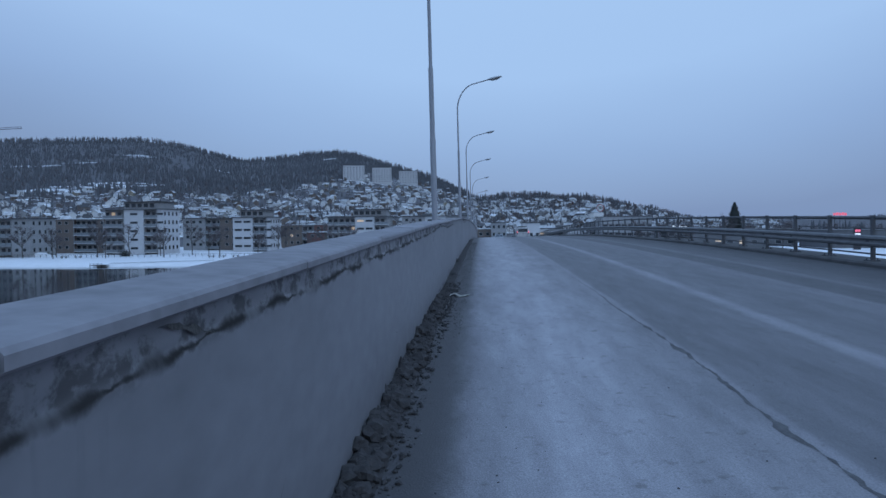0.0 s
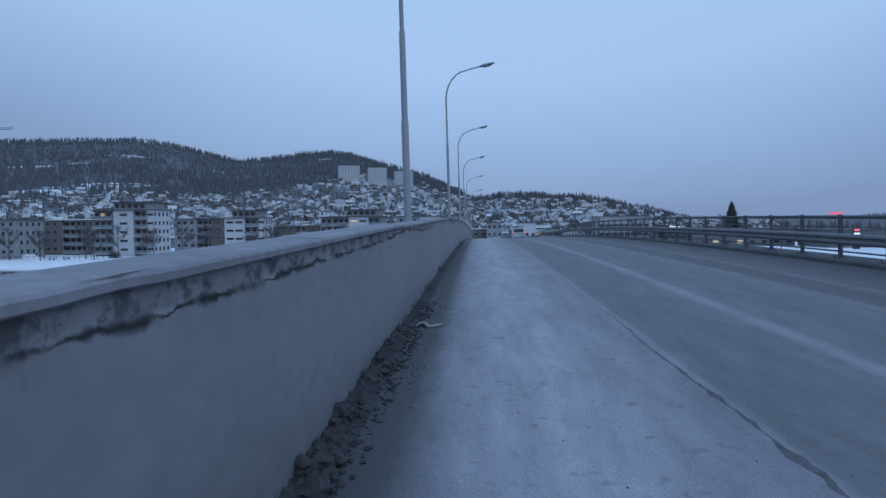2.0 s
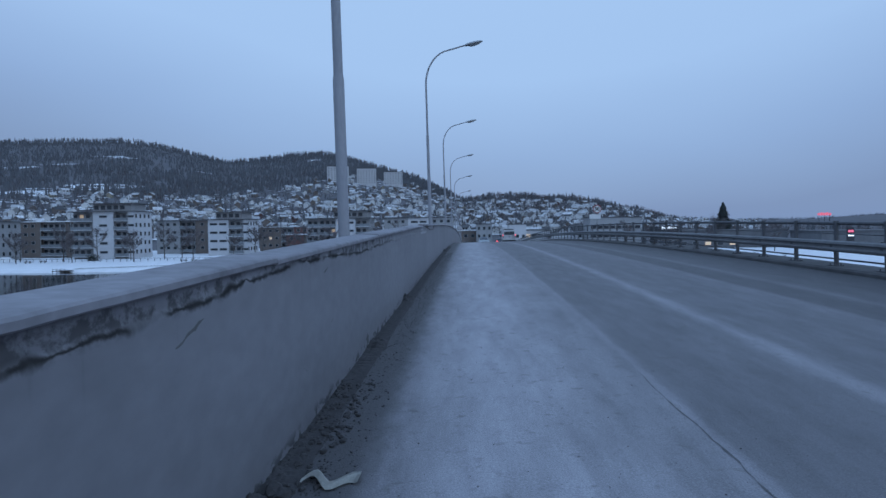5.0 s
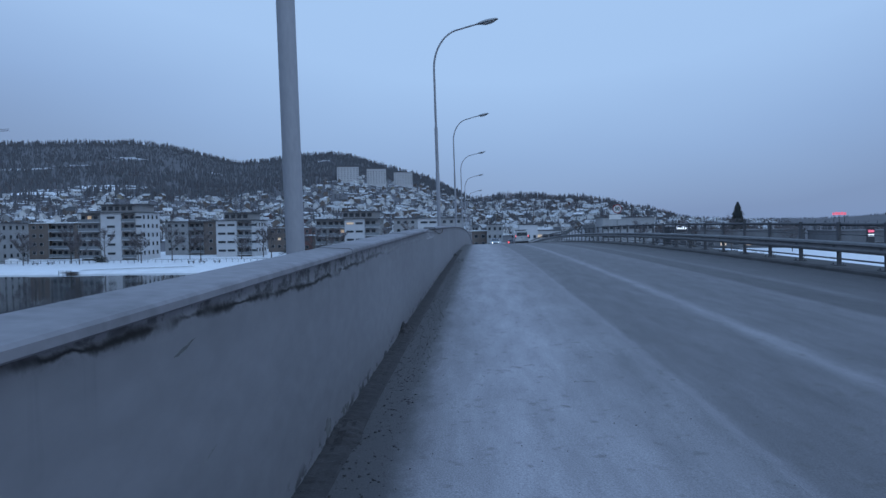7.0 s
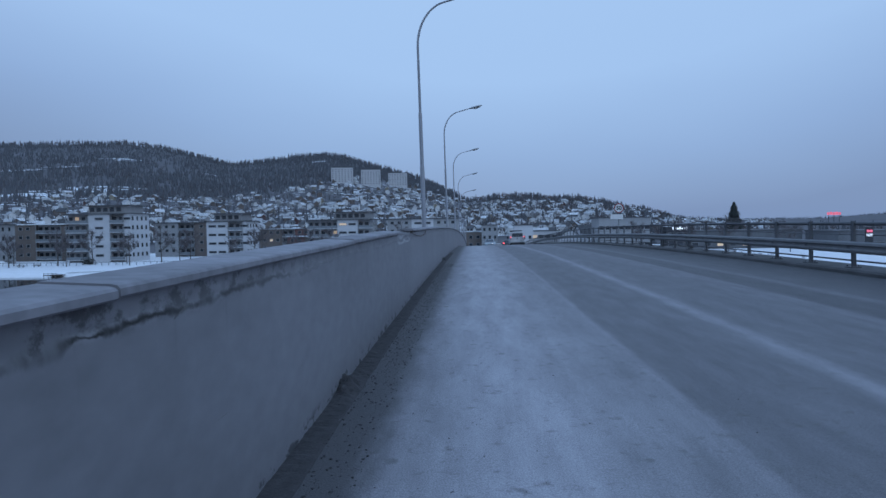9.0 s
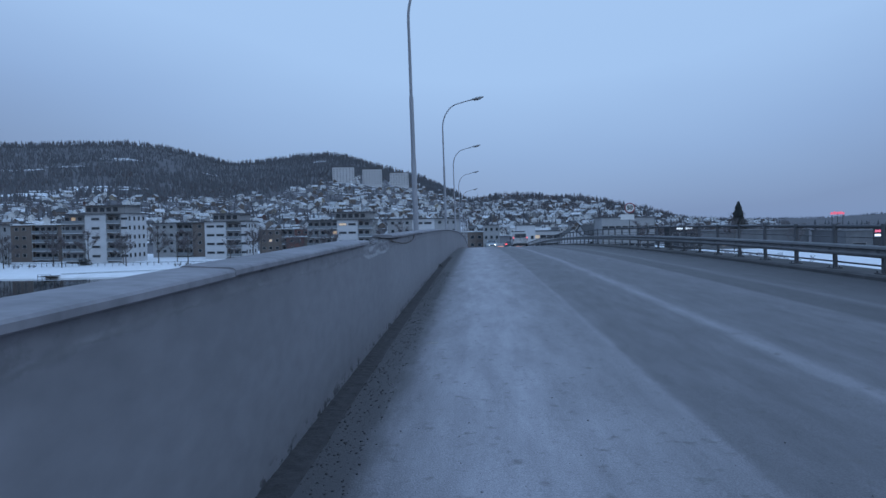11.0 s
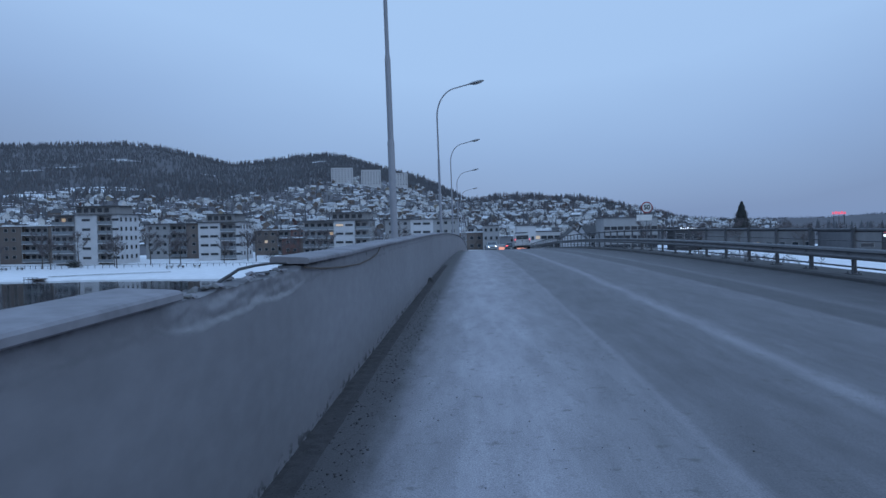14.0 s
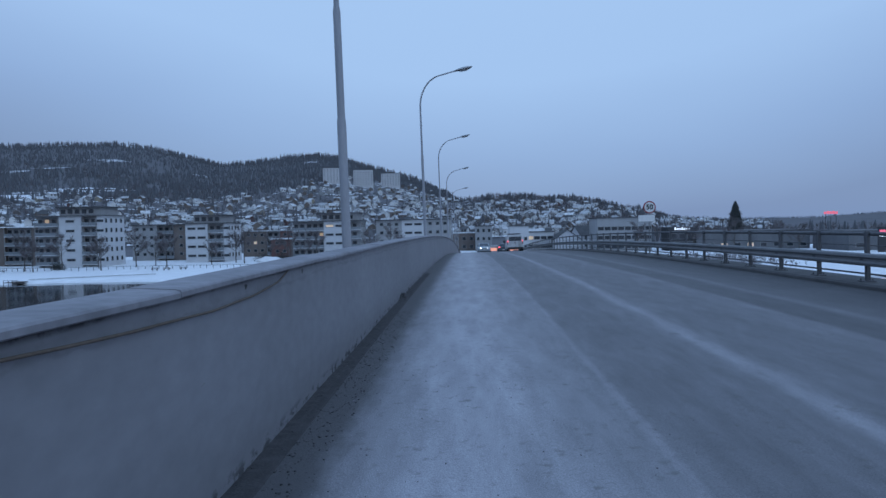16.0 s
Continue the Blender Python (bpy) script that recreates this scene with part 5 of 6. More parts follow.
def body_ring(y, w, zb, zt):
    zm = zb + (zt - zb) * 0.55
    half = [(w * 0.90, zb), (w * 0.985, zb + 0.10), (w, zm), (w * 0.975, zt - 0.10), (w * 0.93, zt - 0.03), (w * 0.80, zt)]
    return [(x, y, z) for x, z in half] + [(-x, y, z) for x, z in half[::-1]]


def cabin_ring(y, wb, wt, z0, zt):
    half = [(wb, z0), (wt + 0.02, max(z0 + 0.01, zt - 0.07)), (wt - 0.06, zt)]
    return [(x, y, z) for x, z in half] + [(-x, y, z) for x, z in half[::-1]]


def quad(bm, a, b, c, d, t):
    """A pane of thickness t through four corners."""
    n = (Vector(b) - Vector(a)).cross(Vector(d) - Vector(a)).normalized() * t
    lo = [bm.verts.new(p) for p in (a, b, c, d)]
    hi = [bm.verts.new(Vector(p) + n) for p in (a, b, c, d)]
    bm.faces.new(hi)
    bm.faces.new(lo[::-1])
    for i in range(4):
        bm.faces.new((lo[i], lo[(i + 1) % 4], hi[(i + 1) % 4], hi[i]))


def simple_part(name, parent, material, label, *boxes):
    bm = bmesh.new()
    for b in boxes:
        box(bm, *b)
    bmesh.ops.bevel(bm, geom=bm.edges[:], offset=0.012, segments=1, affect="EDGES")
    return part(name, bm, material, parent, label)


def wheel(root, x, y, r=0.32, wdt=0.2):
    s = 1 if x > 0 else -1
    bm = bmesh.new()
    tube(bm, [(x - s * wdt, y, r), (x - s * (wdt - 0.03), y, r), (x - s * 0.03, y, r), (x, y, r)], [r - 0.04, r, r, r - 0.04], 24)
    w = part("wheel", bm, M_TYRE, root)
    bm = bmesh.new()
    tube(bm, [(x - s * 0.02, y, r), (x + s * 0.008, y, r)], [r * 0.66, r * 0.62], 20)
    part("rim", bm, M_RIM, w)
    bm = bmesh.new()
    for k in range(5):
        a = 2 * math.pi * k / 5
        quad(bm, (x + s * 0.009, y - 0.03, r), (x + s * 0.009, y + 0.03, r), (x + s * 0.009, y + 0.02 + r * 0.6 * math.cos(a), r + r * 0.6 * math.sin(a)), (x + s * 0.009, y - 0.02 + r * 0.6 * math.cos(a), r + r * 0.6 * math.sin(a)), 0.008)
    part("spokes", bm, M_RIM, w)


def car(name, label, m, paint_m, hatch=False, front_lit=False, rear_lit=False):
    root = thing(name, label, "car", m)
    L2 = 2.15 if hatch else 2.38
    bm = bmesh.new()
    back = [(-L2, 0.70, 0.36, 0.82), (-L2 + 0.12, 0.83, 0.26, 1.0), (-1.55, 0.885, 0.2, 1.02)] if not hatch else [(-L2, 0.74, 0.34, 0.98), (-L2 + 0.1, 0.84, 0.24, 1.04), (-1.5, 0.88, 0.2, 1.02)]
    loft(bm, [body_ring(*s) for s in back + [(-0.8, 0.895, 0.18, 0.99), (0.3, 0.9, 0.18, 0.96), (1.0, 0.895, 0.18, 0.93), (1.65, 0.88, 0.2, 0.85), (L2 - 0.18, 0.82, 0.22, 0.73), (L2, 0.66, 0.30, 0.60)]])
    part("body", bm, paint_m, root)
    bm = bmesh.new()
    zr = 1.46
    if hatch:
        st = [(-2.02, 0.80, 0.72, 0.98, 1.02), (-1.72, 0.79, 0.60, 0.95, 1.40), (-1.2, 0.80, 0.62, 0.93, zr), (0.2, 0.81, 0.63, 0.92, zr), (1.12, 0.80, 0.72, 0.88, 0.94)]
    else:
        st = [(-1.78, 0.80, 0.70, 0.97, 1.02), (-0.95, 0.80, 0.60, 0.93, 1.42), (-0.5, 0.80, 0.62, 0.93, zr), (0.2, 0.81, 0.63, 0.92, zr), (1.15, 0.80, 0.72, 0.88, 0.94)]
    loft(bm, [cabin_ring(*s) for s in st])
    part("roof", bm, paint_m, root)
    bm = bmesh.new()
    quad(bm, (0.68, 1.08, 0.985), (-0.68, 1.08, 0.985), (-0.54, 0.28, 1.425), (0.54, 0.28, 1.425), -0.02)
    part("windscreen", bm, M_CARGL, root)
    bm = bmesh.new()
    if hatch:
        quad(bm, (-0.66, -2.0, 1.06), (0.66, -2.0, 1.06), (0.54, -1.73, 1.39), (-0.54, -1.73, 1.39), -0.025)
    else:
        quad(bm, (-0.66, -1.70, 1.06), (0.66, -1.70, 1.06), (0.52, -1.0, 1.40), (-0.52, -1.0, 1.40), -0.02)
    part("rear_window", bm, M_CARGL, root)
    for s in (-1, 1):
        for y0, y1, y2, y3 in ((0.88, 0.30, 0.30 - 0.08, -0.12), (-0.18, -0.18, -0.95 if not hatch else -1.25, -1.25 if not hatch else -1.55)):
            bm = bmesh.new()
            quad(bm, (s * 0.815, y0, 0.985), (s * 0.815, y3, 0.985), (s * 0.665, max(y2, y3 + 0.02) if y0 > 0 else y2, 1.385), (s * 0.665, y1, 1.385), 0.012 * s)
            part("side_window", bm, M_CARGL, root)
        simple_part("mirror", root, paint_m, "", (s * 0.88 - 0.02, s * 0.88 + 0.14 * s + 0.02 if s > 0 else s * 0.88 + 0.02, 0.78, 0.92, 0.95, 1.10) if s > 0 else (-1.04, -0.86, 0.78, 0.92, 0.95, 1.10))
        for y in (-1.35, 1.38):
            bm = bmesh.new()
            tube(bm, [(s * 0.86, y, 0.33), (s * 0.893, y, 0.33)], [0.38, 0.375], 24)
            part("wheel_arch", bm, M_BLACKP, root)
            wheel(root, s * 0.905, y)
        bm = bmesh.new()
        quad(bm, (s * 0.80, L2 - 0.30, 0.60), (s * 0.46, L2 - 0.06, 0.59), (s * 0.46, L2 - 0.10, 0.70), (s * 0.79, L2 - 0.34, 0.735), -0.04 * s)
        part("headlight", bm, M_HEAD if front_lit else M_LAMPG, root, "bright white headlight" if front_lit else "")
        simple_part("tail_light", root, M_TAIL if rear_lit else M_BRICK, "glowing red tail light" if rear_lit else "", tuple(sorted((s * 0.50, s * 0.80))) + (-L2 - 0.02, -L2 + 0.14, 0.78 if not hatch else 0.86, 0.90 if not hatch else 1.0))
        simple_part("fog_light", root, M_AMBER if front_lit else M_LAMPG, "", tuple(sorted((s * 0.50, s * 0.70))) + (L2 - 0.13, L2 - 0.04, 0.40, 0.44))
    bm = bmesh.new()
    for z in (0.52, 0.57, 0.62):
        box(bm, -0.38, 0.38, L2 - 0.06, L2 + 0.015, z, z + 0.028)
    part("grille", bm, M_BLACKP, root)
    simple_part("front_bumper", root, M_BLACKP, "", (-0.60, 0.60, L2 - 0.08, L2 + 0.02, 0.26, 0.36))
    simple_part("rear_bumper", root, M_BLACKP, "", (-0.66, 0.66, -L2 - 0.03, -L2 + 0.08, 0.30, 0.46))
    simple_part("number_plate", root, M_PLATE, "", (-0.26, 0.26, L2 + 0.004, L2 + 0.03, 0.40, 0.50))
    simple_part("number_plate", root, M_PLATE, "", (-0.26, 0.26, -L2 - 0.045, -L2 - 0.01, 0.52 if not hatch else 0.50, 0.63 if not hatch else 0.61))
    return root


def van(m):
    root = thing("delivery_van", "dirty white panel van with a roof rack and rear ladder", "van", m)
    bm = bmesh.new()

    def ring(y, w, zb, zt, wt):
        half = [(w * 0.95, zb), (w, zb + 0.12), (w, 1.0 if zt > 1.3 else zb + 0.5 * (zt - zb)), (w - (w - wt) * 0.55, zt - 0.22 if zt > 1.3 else zt - 0.08), (wt, zt - 0.07), (wt - 0.12, zt)]
        return [(x, y, z) for x, z in half] + [(-x, y, z) for x, z in half[::-1]]
    loft(bm, [ring(-2.42, 0.90, 0.34, 1.86, 0.80), (ring(-2.36, 0.945, 0.28, 1.91, 0.84)), ring(0.0, 0.95, 0.26, 1.94, 0.85), ring(1.0, 0.95, 0.26, 1.90, 0.83), ring(1.75, 0.94, 0.26, 1.28, 0.80), ring(2.2, 0.90, 0.28, 1.05, 0.74), ring(2.42, 0.76, 0.32, 0.82, 0.62)])
    part("body", bm, M_VANP, root)
    for x0, x1 in ((-0.70, -0.02), (0.02, 0.70)):
        simple_part("rear_door_window", root, M_CARGL, "", (x0, x1, -2.45, -2.40, 1.20, 1.68))
    simple_part("door_gap", root, M_BLACKP, "", (-0.012, 0.012, -2.443, -2.40, 0.42, 1.80))
    simple_part("door_handle", root, M_BLACKP, "", (-0.09, 0.03, -2.47, -2.42, 0.98, 1.08))
    simple_part("rear_bumper", root, M_BLACKP, "", (-0.90, 0.90, -2.52, -2.36, 0.30, 0.48))
    simple_part("number_plate", root, M_PLATE, "", (-0.45, 0.05, -2.455, -2.43, 0.66, 0.77))
    for s in (-1, 1):
        simple_part("tail_light", root, M_TAIL, "glowing red tail light", tuple(sorted((s * 0.80, s * 0.915))) + (-2.45, -2.38, 1.12, 1.26))
        simple_part("lamp_cluster", root, M_BRICK, "", tuple(sorted((s * 0.80, s * 0.915))) + (-2.445, -2.38, 0.80, 1.10))
        for y in (-1.55, 1.5):
            bm = bmesh.new()
            tube(bm, [(s * 0.91, y, 0.35), (s * 0.952, y, 0.35)], [0.40, 0.395], 24)
            part("wheel_arch", bm, M_BLACKP, root)
            wheel(root, s * 0.965, y, 0.34, 0.22)
        bm = bmesh.new()
        quad(bm, (s * 0.955, 1.55, 1.12), (s * 0.955, 0.55, 1.12), (s * 0.885, 0.55, 1.62), (s * 0.885, 1.05, 1.62), 0.012 * s)
        part("side_window", bm, M_CARGL, root)
        simple_part("mirror", root, M_BLACKP, "", tuple(sorted((s * 0.96, s * 1.16))) + (1.35, 1.47, 1.10, 1.38))
        bm = bmesh.new()
        tube(bm, [(s * 0.66, -2.2, 2.06), (s * 0.66, 0.7, 2.06)], [0.022, 0.022], 8)
        part("rack_rail", bm, M_BLACKP, root)
    for y in (-2.1, -1.2, -0.3, 0.6):
        bm = bmesh.new()
        tube(bm, [(-0.70, y, 1.88), (-0.68, y, 2.04), (0.68, y, 2.04), (0.70, y, 1.88)], [0.022] * 4, 8)
        part("rack_bar", bm, M_BLACKP, root)
    bm = bmesh.new()
    quad(bm, (0.74, 1.72, 1.32), (-0.74, 1.72, 1.32), (-0.66, 1.08, 1.82), (0.66, 1.08, 1.82), -0.02)
    part("windscreen", bm, M_CARGL, root)
    for x in (0.40, 0.68):
        bm = bmesh.new()
        tube(bm, [(x, -2.50, 0.55), (x, -2.50, 1.15)], [0.013, 0.013], 6)
        part("ladder_rail", bm, M_GALV, root)
    for k in range(4):
        bm = bmesh.new()
        z = 0.62 + 0.15 * k
        tube(bm, [(0.40, -2.50, z), (0.68, -2.50, z)], [0.011, 0.011], 6)
        part("ladder_rung", bm, M_GALV, root)
    return root


def slope_at(y):
    return math.degrees(math.atan(S0 - KV * y))


def parked(x, y, away=True):
    return pose(x, y, rz(x, y) + 0.005, 0, LEAN, 0) @ pose(0, 0, 0, slope_at(y), 0, 0) @ pose(0, 0, 0, 0, 0, 0 if away else 180)


van(parked(6.15, 106.0))
car("sedan", "silver saloon car with bright headlights on the carriageway", parked(2.9, 119.0, False), M_SILVER, False, front_lit=True)
car("hatchback", "dark grey hatchback with glowing red tail lights on the carriageway", parked(6.0, 127.0), M_DARKP, True, rear_lit=True)


# ---- speed sign beyond the rail ----
M_SIGNW = mat("sign_white", (0.80, 0.80, 0.80), 0.5, grain=0.2)
M_SIGNR = mat("sign_red", (0.30, 0.03, 0.03), 0.5, grain=0.2)
M_INK = mat("sign_black", (0.02, 0.02, 0.02), 0.6)
sx, sy, sz = 10.95, 64.3, 2.74
sign = thing("speed_sign", "round white speed sign with a red rim and black 50", "road sign", pose(sx, sy, sz))
bm = bmesh.new()
tube(bm, [(0, 0.06, -4.2), (0, 0.06, 0.30)], [0.032, 0.032], 10)
part("post", bm, M_GALV, sign)
bm = bmesh.new()
tube(bm, [(0, 0.06, -3.4), (-1.4, 0.06, -3.4)], [0.04, 0.04], 8)
part("bracket", bm, M_GALVD, sign)
bm = bmesh.new()
tube(bm, [(0, 0.02, 0), (0, 0.0, 0)], [0.35, 0.35], 40)
part("disc", bm, M_SIGNR, sign, "red rim of the sign")
bm = bmesh.new()
tube(bm, [(0, -0.001, 0), (0, -0.007, 0)], [0.285, 0.285], 40)
part("sign_face", bm, M_SIGNW, sign, "white face of the sign")
txt = bpy.data.curves.new("numerals", "FONT")
txt.body, txt.size, txt.align_x, txt.align_y, txt.extrude, txt.offset = "50", 0.40, "CENTER", "CENTER", 0.002, 0.012
txt.materials.append(M_INK)
num = new("numerals", txt)
num.parent = sign
num.matrix_basis = pose(0, -0.012, 0, 90, 0, 0)
num["label"] = "black numerals 50"
bm = bmesh.new()
box(bm, -0.62, 0.30, 0.0, 0.025, -0.80, -0.44)
part("lower_plate", bm, M_SIGNW, sign, "pale plate under the round sign")


# ---- shore: trees, benches, jetty, hedge, fence ----
def bare_tree(m, h, seed, group="bare trees on the bank"):
    rr = random.Random(seed)
    root = thing("bare_tree", "leafless tree with a dark trunk on the snowy bank", "tree", m, group)
    bm = bmesh.new()
    tips = []
    tube(bm, [(0, 0, -0.4), (0.03 * h * 0.2, 0, h * 0.22), (0, 0.02 * h, h * 0.45), (0.01 * h, 0, h * 0.8)], [0.015 * h, 0.012 * h, 0.008 * h, 0.003 * h], 7)
    for k in range(18):
        a = rr.uniform(0, 6.283)
        z0 = h * rr.uniform(0.2, 0.68)
        ln = h * rr.uniform(0.30, 0.55) * (1.1 - z0 / h)
        up = rr.uniform(0.5, 1.0)
        p1 = Vector((math.cos(a) * ln * 0.5, math.sin(a) * ln * 0.5, z0 + ln * 0.45 * up))
        p2 = Vector((math.cos(a) * ln * 0.85, math.sin(a) * ln * 0.85, z0 + ln * 1.05 * up))
        tube(bm, [(0, 0, z0), tuple(p1), tuple(p2)], [0.005 * h, 0.0035 * h, 0.0015 * h], 5, False)
        tips += [(p1, p2)] * 2
    tips.append((Vector((0, 0, h * 0.5)), Vector((0, 0, h * 0.85))))
    part("trunk", bm, M_BARK, root)
    V, F = [], []
    for p1, p2 in tips:
        for _ in range(34):
            q = p1.lerp(p2, rr.random())
            d = Vector((rr.gauss(0, 1), rr.gauss(0, 1), rr.uniform(0.1, 1.4))).normalized() * h * rr.uniform(0.05, 0.17)
            w = d.cross(Vector((rr.gauss(0, 1), rr.gauss(0, 1), rr.gauss(0, 1)))).normalized() * h * 0.0019
            b = len(V)
            V += [tuple(q - w), tuple(q + w), tuple(q + d)]
            F.append((b, b + 1, b + 2))
    me = bpy.data.meshes.new("crown")
    me.from_pydata(V, [], F)
    me.materials.append(M_TWIG)
    c = new("crown", me)
    c.parent = root
    return root


def bank_z(y, x):
    d = y - shore(x)
    return float(np.interp(d, [0, 0.6, 3, 14, 30, 55], [WATER - 0.3, WATER + 0.35, WATER + 0.65, GROUND - 0.45, GROUND - 0.15, GROUND + 0.03]))


rr = random.Random(61)
TREES = [(-158, 206), (-147, 209), (-139, 214), (-135, 206), (-124, 212), (-119, 208), (-115, 215), (-106, 218), (-101, 210), (-97, 222), (-93, 226), (-86, 218), (-76, 226), (-72, 236), (-68, 232), (-62, 240), (-55, 236), (-52, 243), (-47, 238), (-24, 246), (-30, 240), (-170, 205), (-181, 212), (70, 236), (84, 240), (100, 232), (55, 244)]
protos_t = []
for i, (x, y) in enumerate(TREES):
    m = pose(x, y, bank_z(y, x), 0, 0, rr.uniform(0, 360))
    if i < 5:
        protos_t.append(bare_tree(m, (10.5, 12.5, 9.5, 11.5, 13.0)[i], 70 + i))
    else:
        copy_thing(protos_t[i % 5], m)


def bench(m):
    root = thing("picnic_bench", "dark wooden picnic bench standing in the snow", "bench", m, "benches on the bank")
    for y0, z in ((-0.75, 0.45), (0.45, 0.45), (-0.35, 0.75)):
        bm = bmesh.new()
        box(bm, -0.9, 0.9, y0, y0 + (0.7 if z > 0.5 else 0.3), z, z + 0.05)
        part("plank", bm, M_BARK, root)
    for x in (-0.7, 0.62):
        bm = bmesh.new()
        box(bm, x, x + 0.08, -0.7, 0.7, 0.36, 0.45)
        box(bm, x, x + 0.08, -0.25, -0.15, 0.0, 0.75)
        box(bm, x, x + 0.08, 0.15, 0.25, 0.0, 0.75)
        part("leg_frame", bm, M_BARK, root)
    return root


b0 = bench(pose(-84, 206, bank_z(206, -84)))
for x, y in ((-81, 206.5), (-77, 208), (-132, 207), (-128, 208)):
    copy_thing(b0, pose(x, y, bank_z(y, x)))

jetty = thing("jetty", "small dark wooden jetty at the water's edge", "jetty", pose(-104, shore(-104) - 3, WATER))
bm = bmesh.new()
box(bm, -1.7, 1.7, 0, 4, 0.55, 0.68)
part("deck", bm, M_BARK, jetty)
for x in (-1.6, -0.5, 0.5, 1.6):
    bm = bmesh.new()
    tube(bm, [(x, 0.2, -1), (x, 0.2, 1.2)], [0.07, 0.07], 6)
    part("pile", bm, M_BARK, jetty)
bm = bmesh.new()
box(bm, -1.7, 1.7, 0.16, 0.24, 1.1, 1.17)
part("handrail", bm, M_BARK, jetty)

# trodden path slanting down to the jetty, and the promenade's edge
bm = bmesh.new()
prev = None
for i in range(40):
    u = i / 39
    x = -104 + 26 * u
    y = shore(x) + 4 + 9 * u
    w = 0.5 + 0.4 * abs(noise.noise((u * 9, 0, 0)))
    cur = (bm.verts.new((x, y - w, bank_z(y - w, x) + 0.17)), bm.verts.new((x, y + w, bank_z(y + w, x) + 0.17)))
    if prev:
        bm.faces.new((prev[0], cur[0], cur[1], prev[1]))
    prev = cur
tagged(part("footpath", bm, M_GRASS, None), "dark trodden path across the snowy bank", "path", kind="structure")
fence = thing("promenade_fence", "low dark fence along the riverside promenade", "fence", kind="structure")
bm = bmesh.new()
box(bm, -1.0, 1.0, -0.03, 0.03, 0.75, 0.83)
fr_me = link("fence_rail", bm, M_STEELD)
bm = bmesh.new()
box(bm, -0.05, 0.05, -0.05, 0.05, -0.3, 0.85)
fp_me = link("fence_post", bm, M_STEELD)
x = -190.0
while x < -40:
    y = shore(x) + 32
    shared("fence_post", fp_me, fence, pose(x, y, bank_z(y, x) + 0.1))
    shared("fence_rail", fr_me, fence, pose(x + 1.0, y, bank_z(y, x) + 0.1))
    x += 2.0
hedge_rr = random.Random(5)
for x, y, w, h in ((-117, 216, 3.0, 2.2), (-60, 246, 5.0, 3.6), (-66, 244, 4.0, 2.6), (-150, 222, 6.0, 1.6), (-42, 247, 5.0, 2.4)):
    V, F = [], []
    for _ in range(900):
        a, b_, c_ = hedge_rr.gauss(0, 0.32), hedge_rr.gauss(0, 0.3), abs(hedge_rr.gauss(0.35, 0.3))
        q = Vector((a * w, b_ * w * 0.6, min(1.0, c_) * h))
        d1 = Vector((hedge_rr.gauss(0, 1), hedge_rr.gauss(0, 1), hedge_rr.gauss(0, 1))).normalized() * 0.28
        d2 = Vector((hedge_rr.gauss(0, 1), hedge_rr.gauss(0, 1), hedge_rr.gauss(0, 1))).normalized() * 0.28
        o = len(V)
        V += [tuple(q), tuple(q + d1), tuple(q + d2)]
        F.append((o, o + 1, o + 2))
    me = bpy.data.meshes.new("bush")
    me.from_pydata(V, [], F)
    me.materials.append(M_FIRD)
    ob = new("bush", me)
    ob.matrix_world = pose(x, y, bank_z(y, x))
    tagged(ob, "dark evergreen bush beside the promenade", "bush")
for x, y, w, d, h in ((-150, 218, 14, 5, 1.5), (-163, 214, 8, 4, 1.2), (-62, 238, 9, 5, 1.6)):
    bm = bmesh.new()
    bmesh.ops.create_icosphere(bm, subdivisions=4, radius=1.0)
    for v in bm.verts:
        v.co *= 1 + 0.22 * noise.noise(v.co * 2.3)
        v.co = Vector((v.co.x * w / 2, v.co.y * d / 2, max(v.co.z, -0.1) * h))
    for f in bm.faces:
        f.smooth = True
    ob = part("snow_mound", bm, M_SNOW, None)
    ob.matrix_world = pose(x, y, bank_z(y, x))
    tagged(ob, "ploughed heap of white snow on the bank", "snow heap")

# ---- landmarks to the east ----
spr = thing("spruce", "tall dark spruce standing above the roofs", "tree", pose(125.5, 345.5, GROUND + 1))
bm = bmesh.new()
tube(bm, [(0, 0, -1), (0, 0, 17)], [0.35, 0.05], 7)
part("trunk", bm, M_BARK, spr)
V, F = [], []
sr = random.Random(15)
for _ in range(2600):
    u = sr.random() ** 0.8
    z = 1.5 + 16.3 * u
    rad = 6.2 * (1 - u) ** 0.8 * sr.uniform(0.5, 1.1) * (0.95 + 0.1 * math.sin(z * 2.1)) + 0.25
    a = sr.uniform(0, 6.283)
    q0 = Vector((0.35 * rad * math.cos(a), 0.35 * rad * math.sin(a), z + 0.3))
    k = rad * sr.uniform(0.7, 1.1)
    q1 = Vector((k * math.cos(a), k * math.sin(a), z - 0.22 * rad))
    w = Vector((-math.sin(a), math.cos(a), 0)) * 0.5
    o = len(V)
    V += [tuple(q0), tuple(q1 - w), tuple(q1 + w)]
    F.append((o, o + 1, o + 2))
me = bpy.data.meshes.new("crown")
me.from_pydata(V, [], F)
me.materials.append(M_FIRD)
cr = new("crown", me)
cr.parent = spr

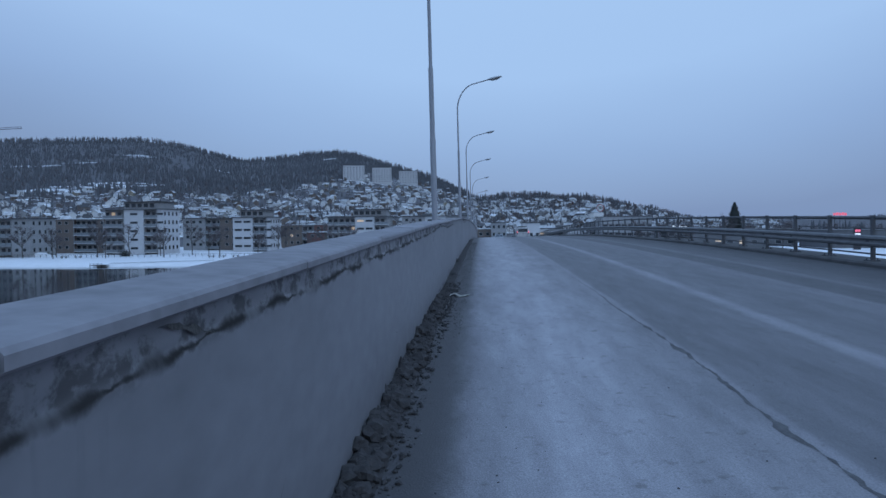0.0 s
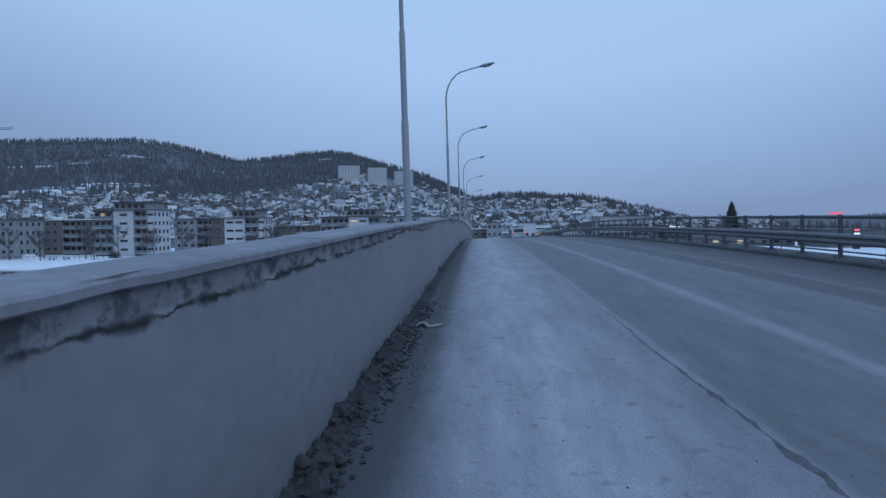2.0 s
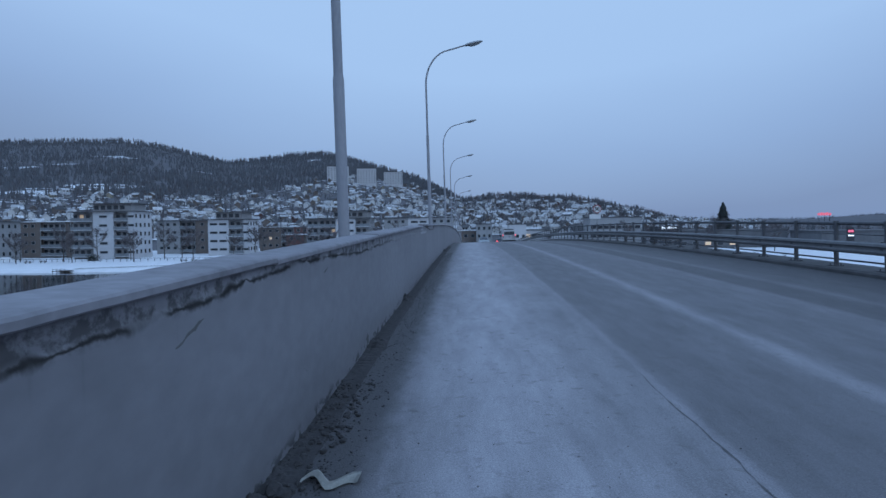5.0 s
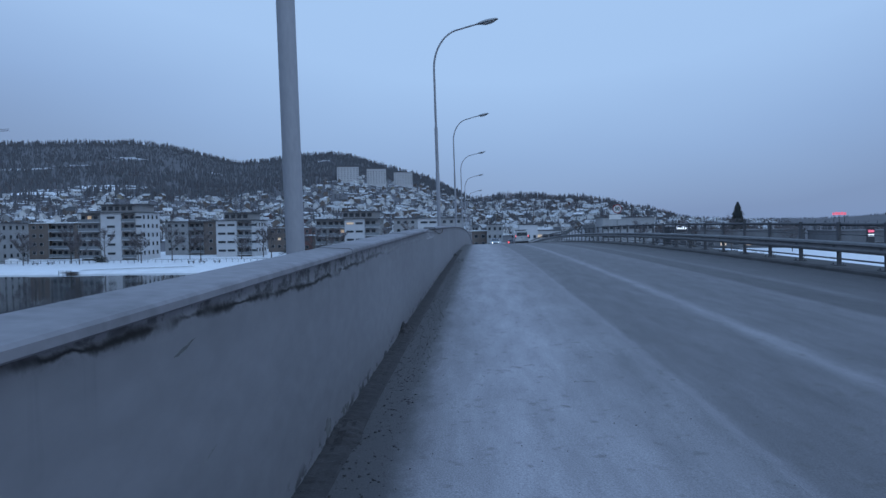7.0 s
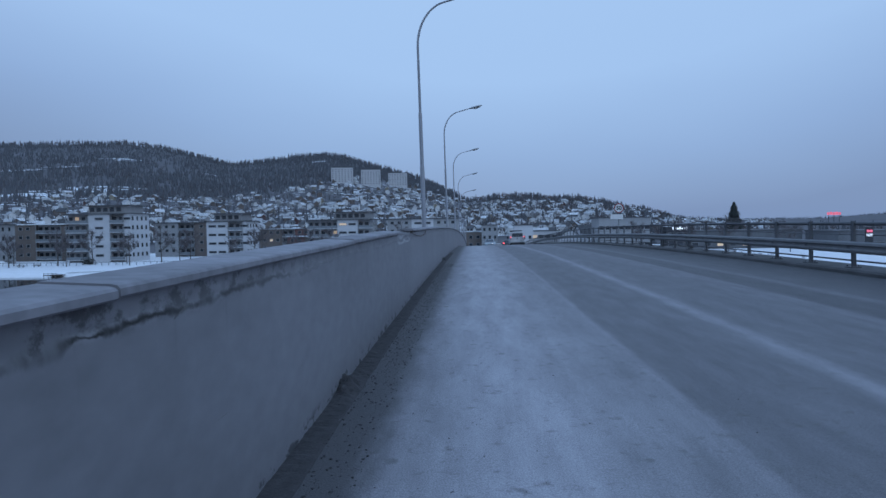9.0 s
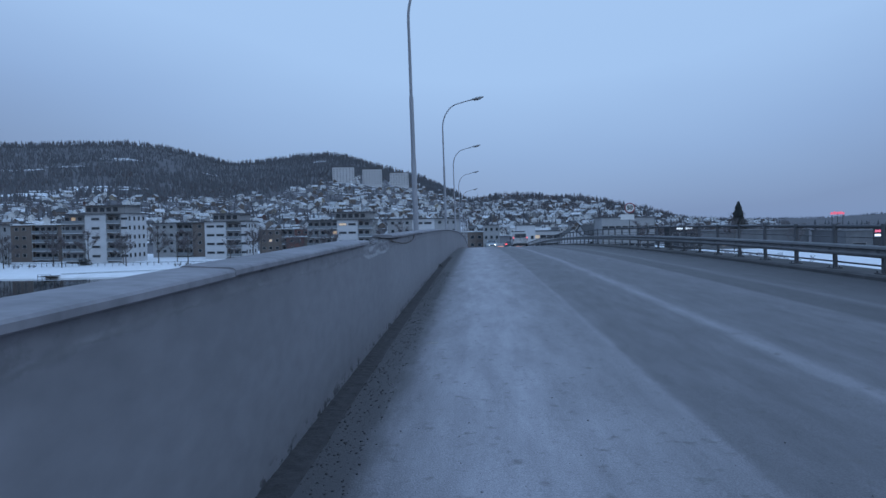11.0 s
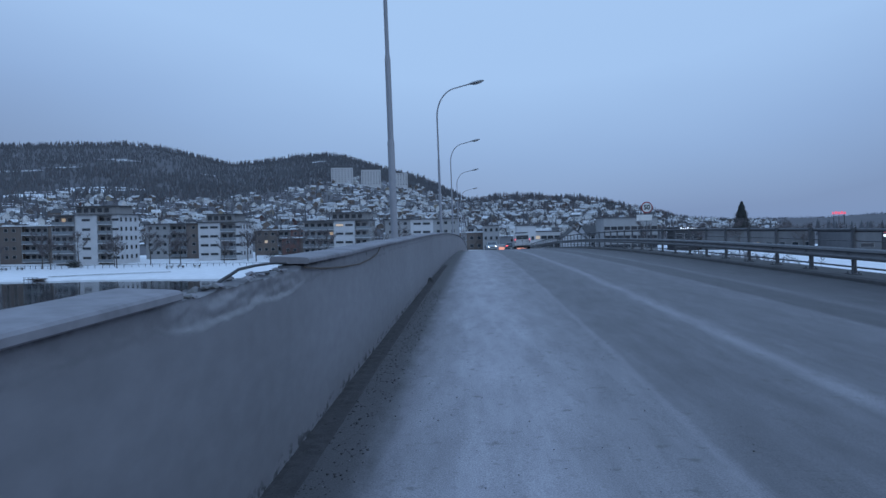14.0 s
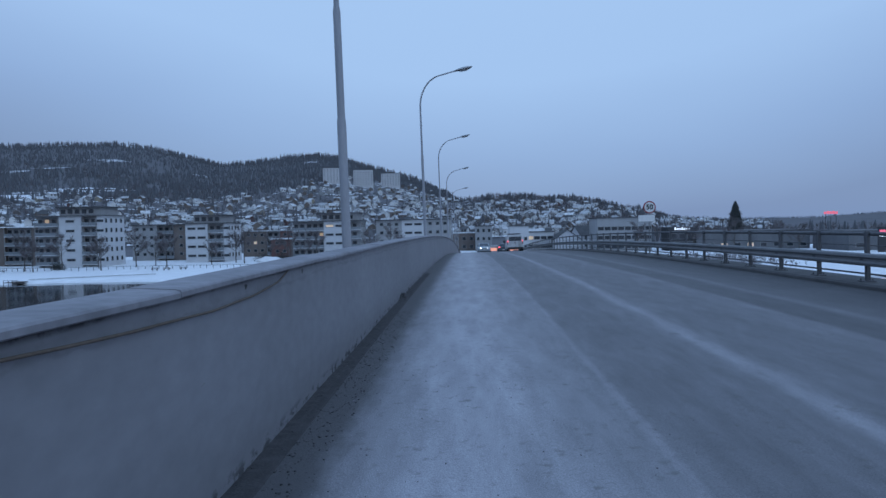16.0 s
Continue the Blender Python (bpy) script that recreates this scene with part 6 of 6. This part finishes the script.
M_REDGLOW = glow("red_sign_glow", (1.0, 0.16, 0.24), 0.55)
M_WGLOW = glow("white_sign_glow", (0.85, 0.92, 1.0), 0.9)
red = thing("roof_sign", "large red illuminated sign on a steel frame above the roofs", "sign", pose(417, 816, 0))
for k in range(5):
    bm = bmesh.new()
    h = (2.6, 3.2, 2.8, 3.2, 2.6)[k]
    box(bm, -8 + 3.2 * k, -8 + 3.2 * k + 2.5, -0.3, 0.3, 6.0, 6.0 + h)
    part("sign_block", bm, M_REDGLOW, red, "glowing red sign block")
for x in (-6, 0, 6):
    bm = bmesh.new()
    tube(bm, [(x, 0.6, -12), (x, 0.6, 8)], [0.3, 0.3], 6)
    part("mast", bm, M_STEELD, red)
pyl = thing("pylon_sign", "dark pylon sign with a glowing red disc and white panel", "sign", pose(122, 228, GROUND))
bm = bmesh.new()
box(bm, -1.1, 1.1, 0, 0.5, -0.3, 7.4)
part("panel", bm, M_STEELD, pyl)
for x in (-0.45, 0.45):
    bm = bmesh.new()
    tube(bm, [(x, -0.003, 6.2), (x, -0.12, 6.2)], [0.42, 0.42], 20)
    part("red_disc", bm, M_REDGLOW, pyl, "glowing red disc")
bm = bmesh.new()
box(bm, -0.9, 0.9, -0.1, -0.003, 4.6, 5.3)
part("light_panel", bm, M_WGLOW, pyl, "white lit panel")

board = thing("sign_building", "dark building with a small white illuminated name band", "building", pose(70.0, 262, GROUND))
bm = bmesh.new()
box(bm, 0, 9.6, 0, 8, -0.5, 8.2)
part("wall", bm, M_STEELD, board)
bm = bmesh.new()
for k in range(7):
    box(bm, 2.2 + 0.8 * k, 2.2 + 0.8 * k + 0.5, -0.15, -0.004, 7.2, 7.2 + (0.9 if k in (0, 3) else 0.6))
part("lettering", bm, M_WGLOW, board, "row of small white lit letters")
for k in range(3):
    for f in range(2):
        shared("window", pane_mesh(2.4, 2.0, M_GLASS, "y"), board, pose(1.9 + 2.9 * k, -0.06, 1.2 + 2.8 * f))

# low block added at the foot of the bridge; its orange band stands for barrier lights
shop = thing("lit_kiosk", "low block carrying an orange band of barrier lights at the bridge end", "building", pose(5.0, 262, GROUND))
bm = bmesh.new()
box(bm, 0, 15, 0, 6, -0.5, 3.0)
part("wall", bm, M_GREYR, shop)
bm = bmesh.new()
box(bm, 0.4, 14.6, -0.12, -0.004, 1.2, 2.2)
part("lit_band", bm, glow("orange_glow", (1.0, 0.36, 0.22), 0.55), shop, "orange glowing band for barrier lights")
gable("town_house", "dark-roofed house with a pale gable beside the bridge end", 12, 9, 4.5, 3.2, M_WHITE, M_DARKROOF, pose(38, 285, GROUND, 0, 0, 90))
gable("town_house", "white house with a dark tiled roof beside the bridge end", 13, 9, 5.5, 3.5, M_WHITE, M_DARKROOF, pose(50, 300, GROUND, 0, 0, 20))
gable("town_house", "grey house with a snowy roof below the hill", 11, 8, 5.0, 3.0, M_GREYR, M_SNOWROOF, pose(28, 318, GROUND, 0, 0, -15))

# tower crane far to the west
crane = thing("tower_crane", "thin steel tower crane above the wooded hill", "crane", pose(-560, 740, 0))
bm = bmesh.new()
for x in (-0.8, 0.8):
    for y in (-0.8, 0.8):
        tube(bm, [(x, y, -5), (x, y, 112)], [0.16, 0.16], 5)
for k in range(38):
    z = 3 * k
    tube(bm, [(-0.8, -0.8, z), (0.8, -0.8, z + 3)], [0.1, 0.1], 4)
part("mast", bm, M_STEELD, crane)
bm = bmesh.new()
for y, z in ((-0.6, 110), (0.6, 110), (0, 112)):
    tube(bm, [(-15, y, z), (44, y, z + 2.0)], [0.2, 0.2], 5)
for k in range(20):
    tube(bm, [(-15 + 3 * k, -0.6, 110 + 0.1 * k), (-13.5 + 3 * k, 0, 112 + 0.1 * k)], [0.12, 0.12], 4)
part("jib", bm, M_STEELD, crane)
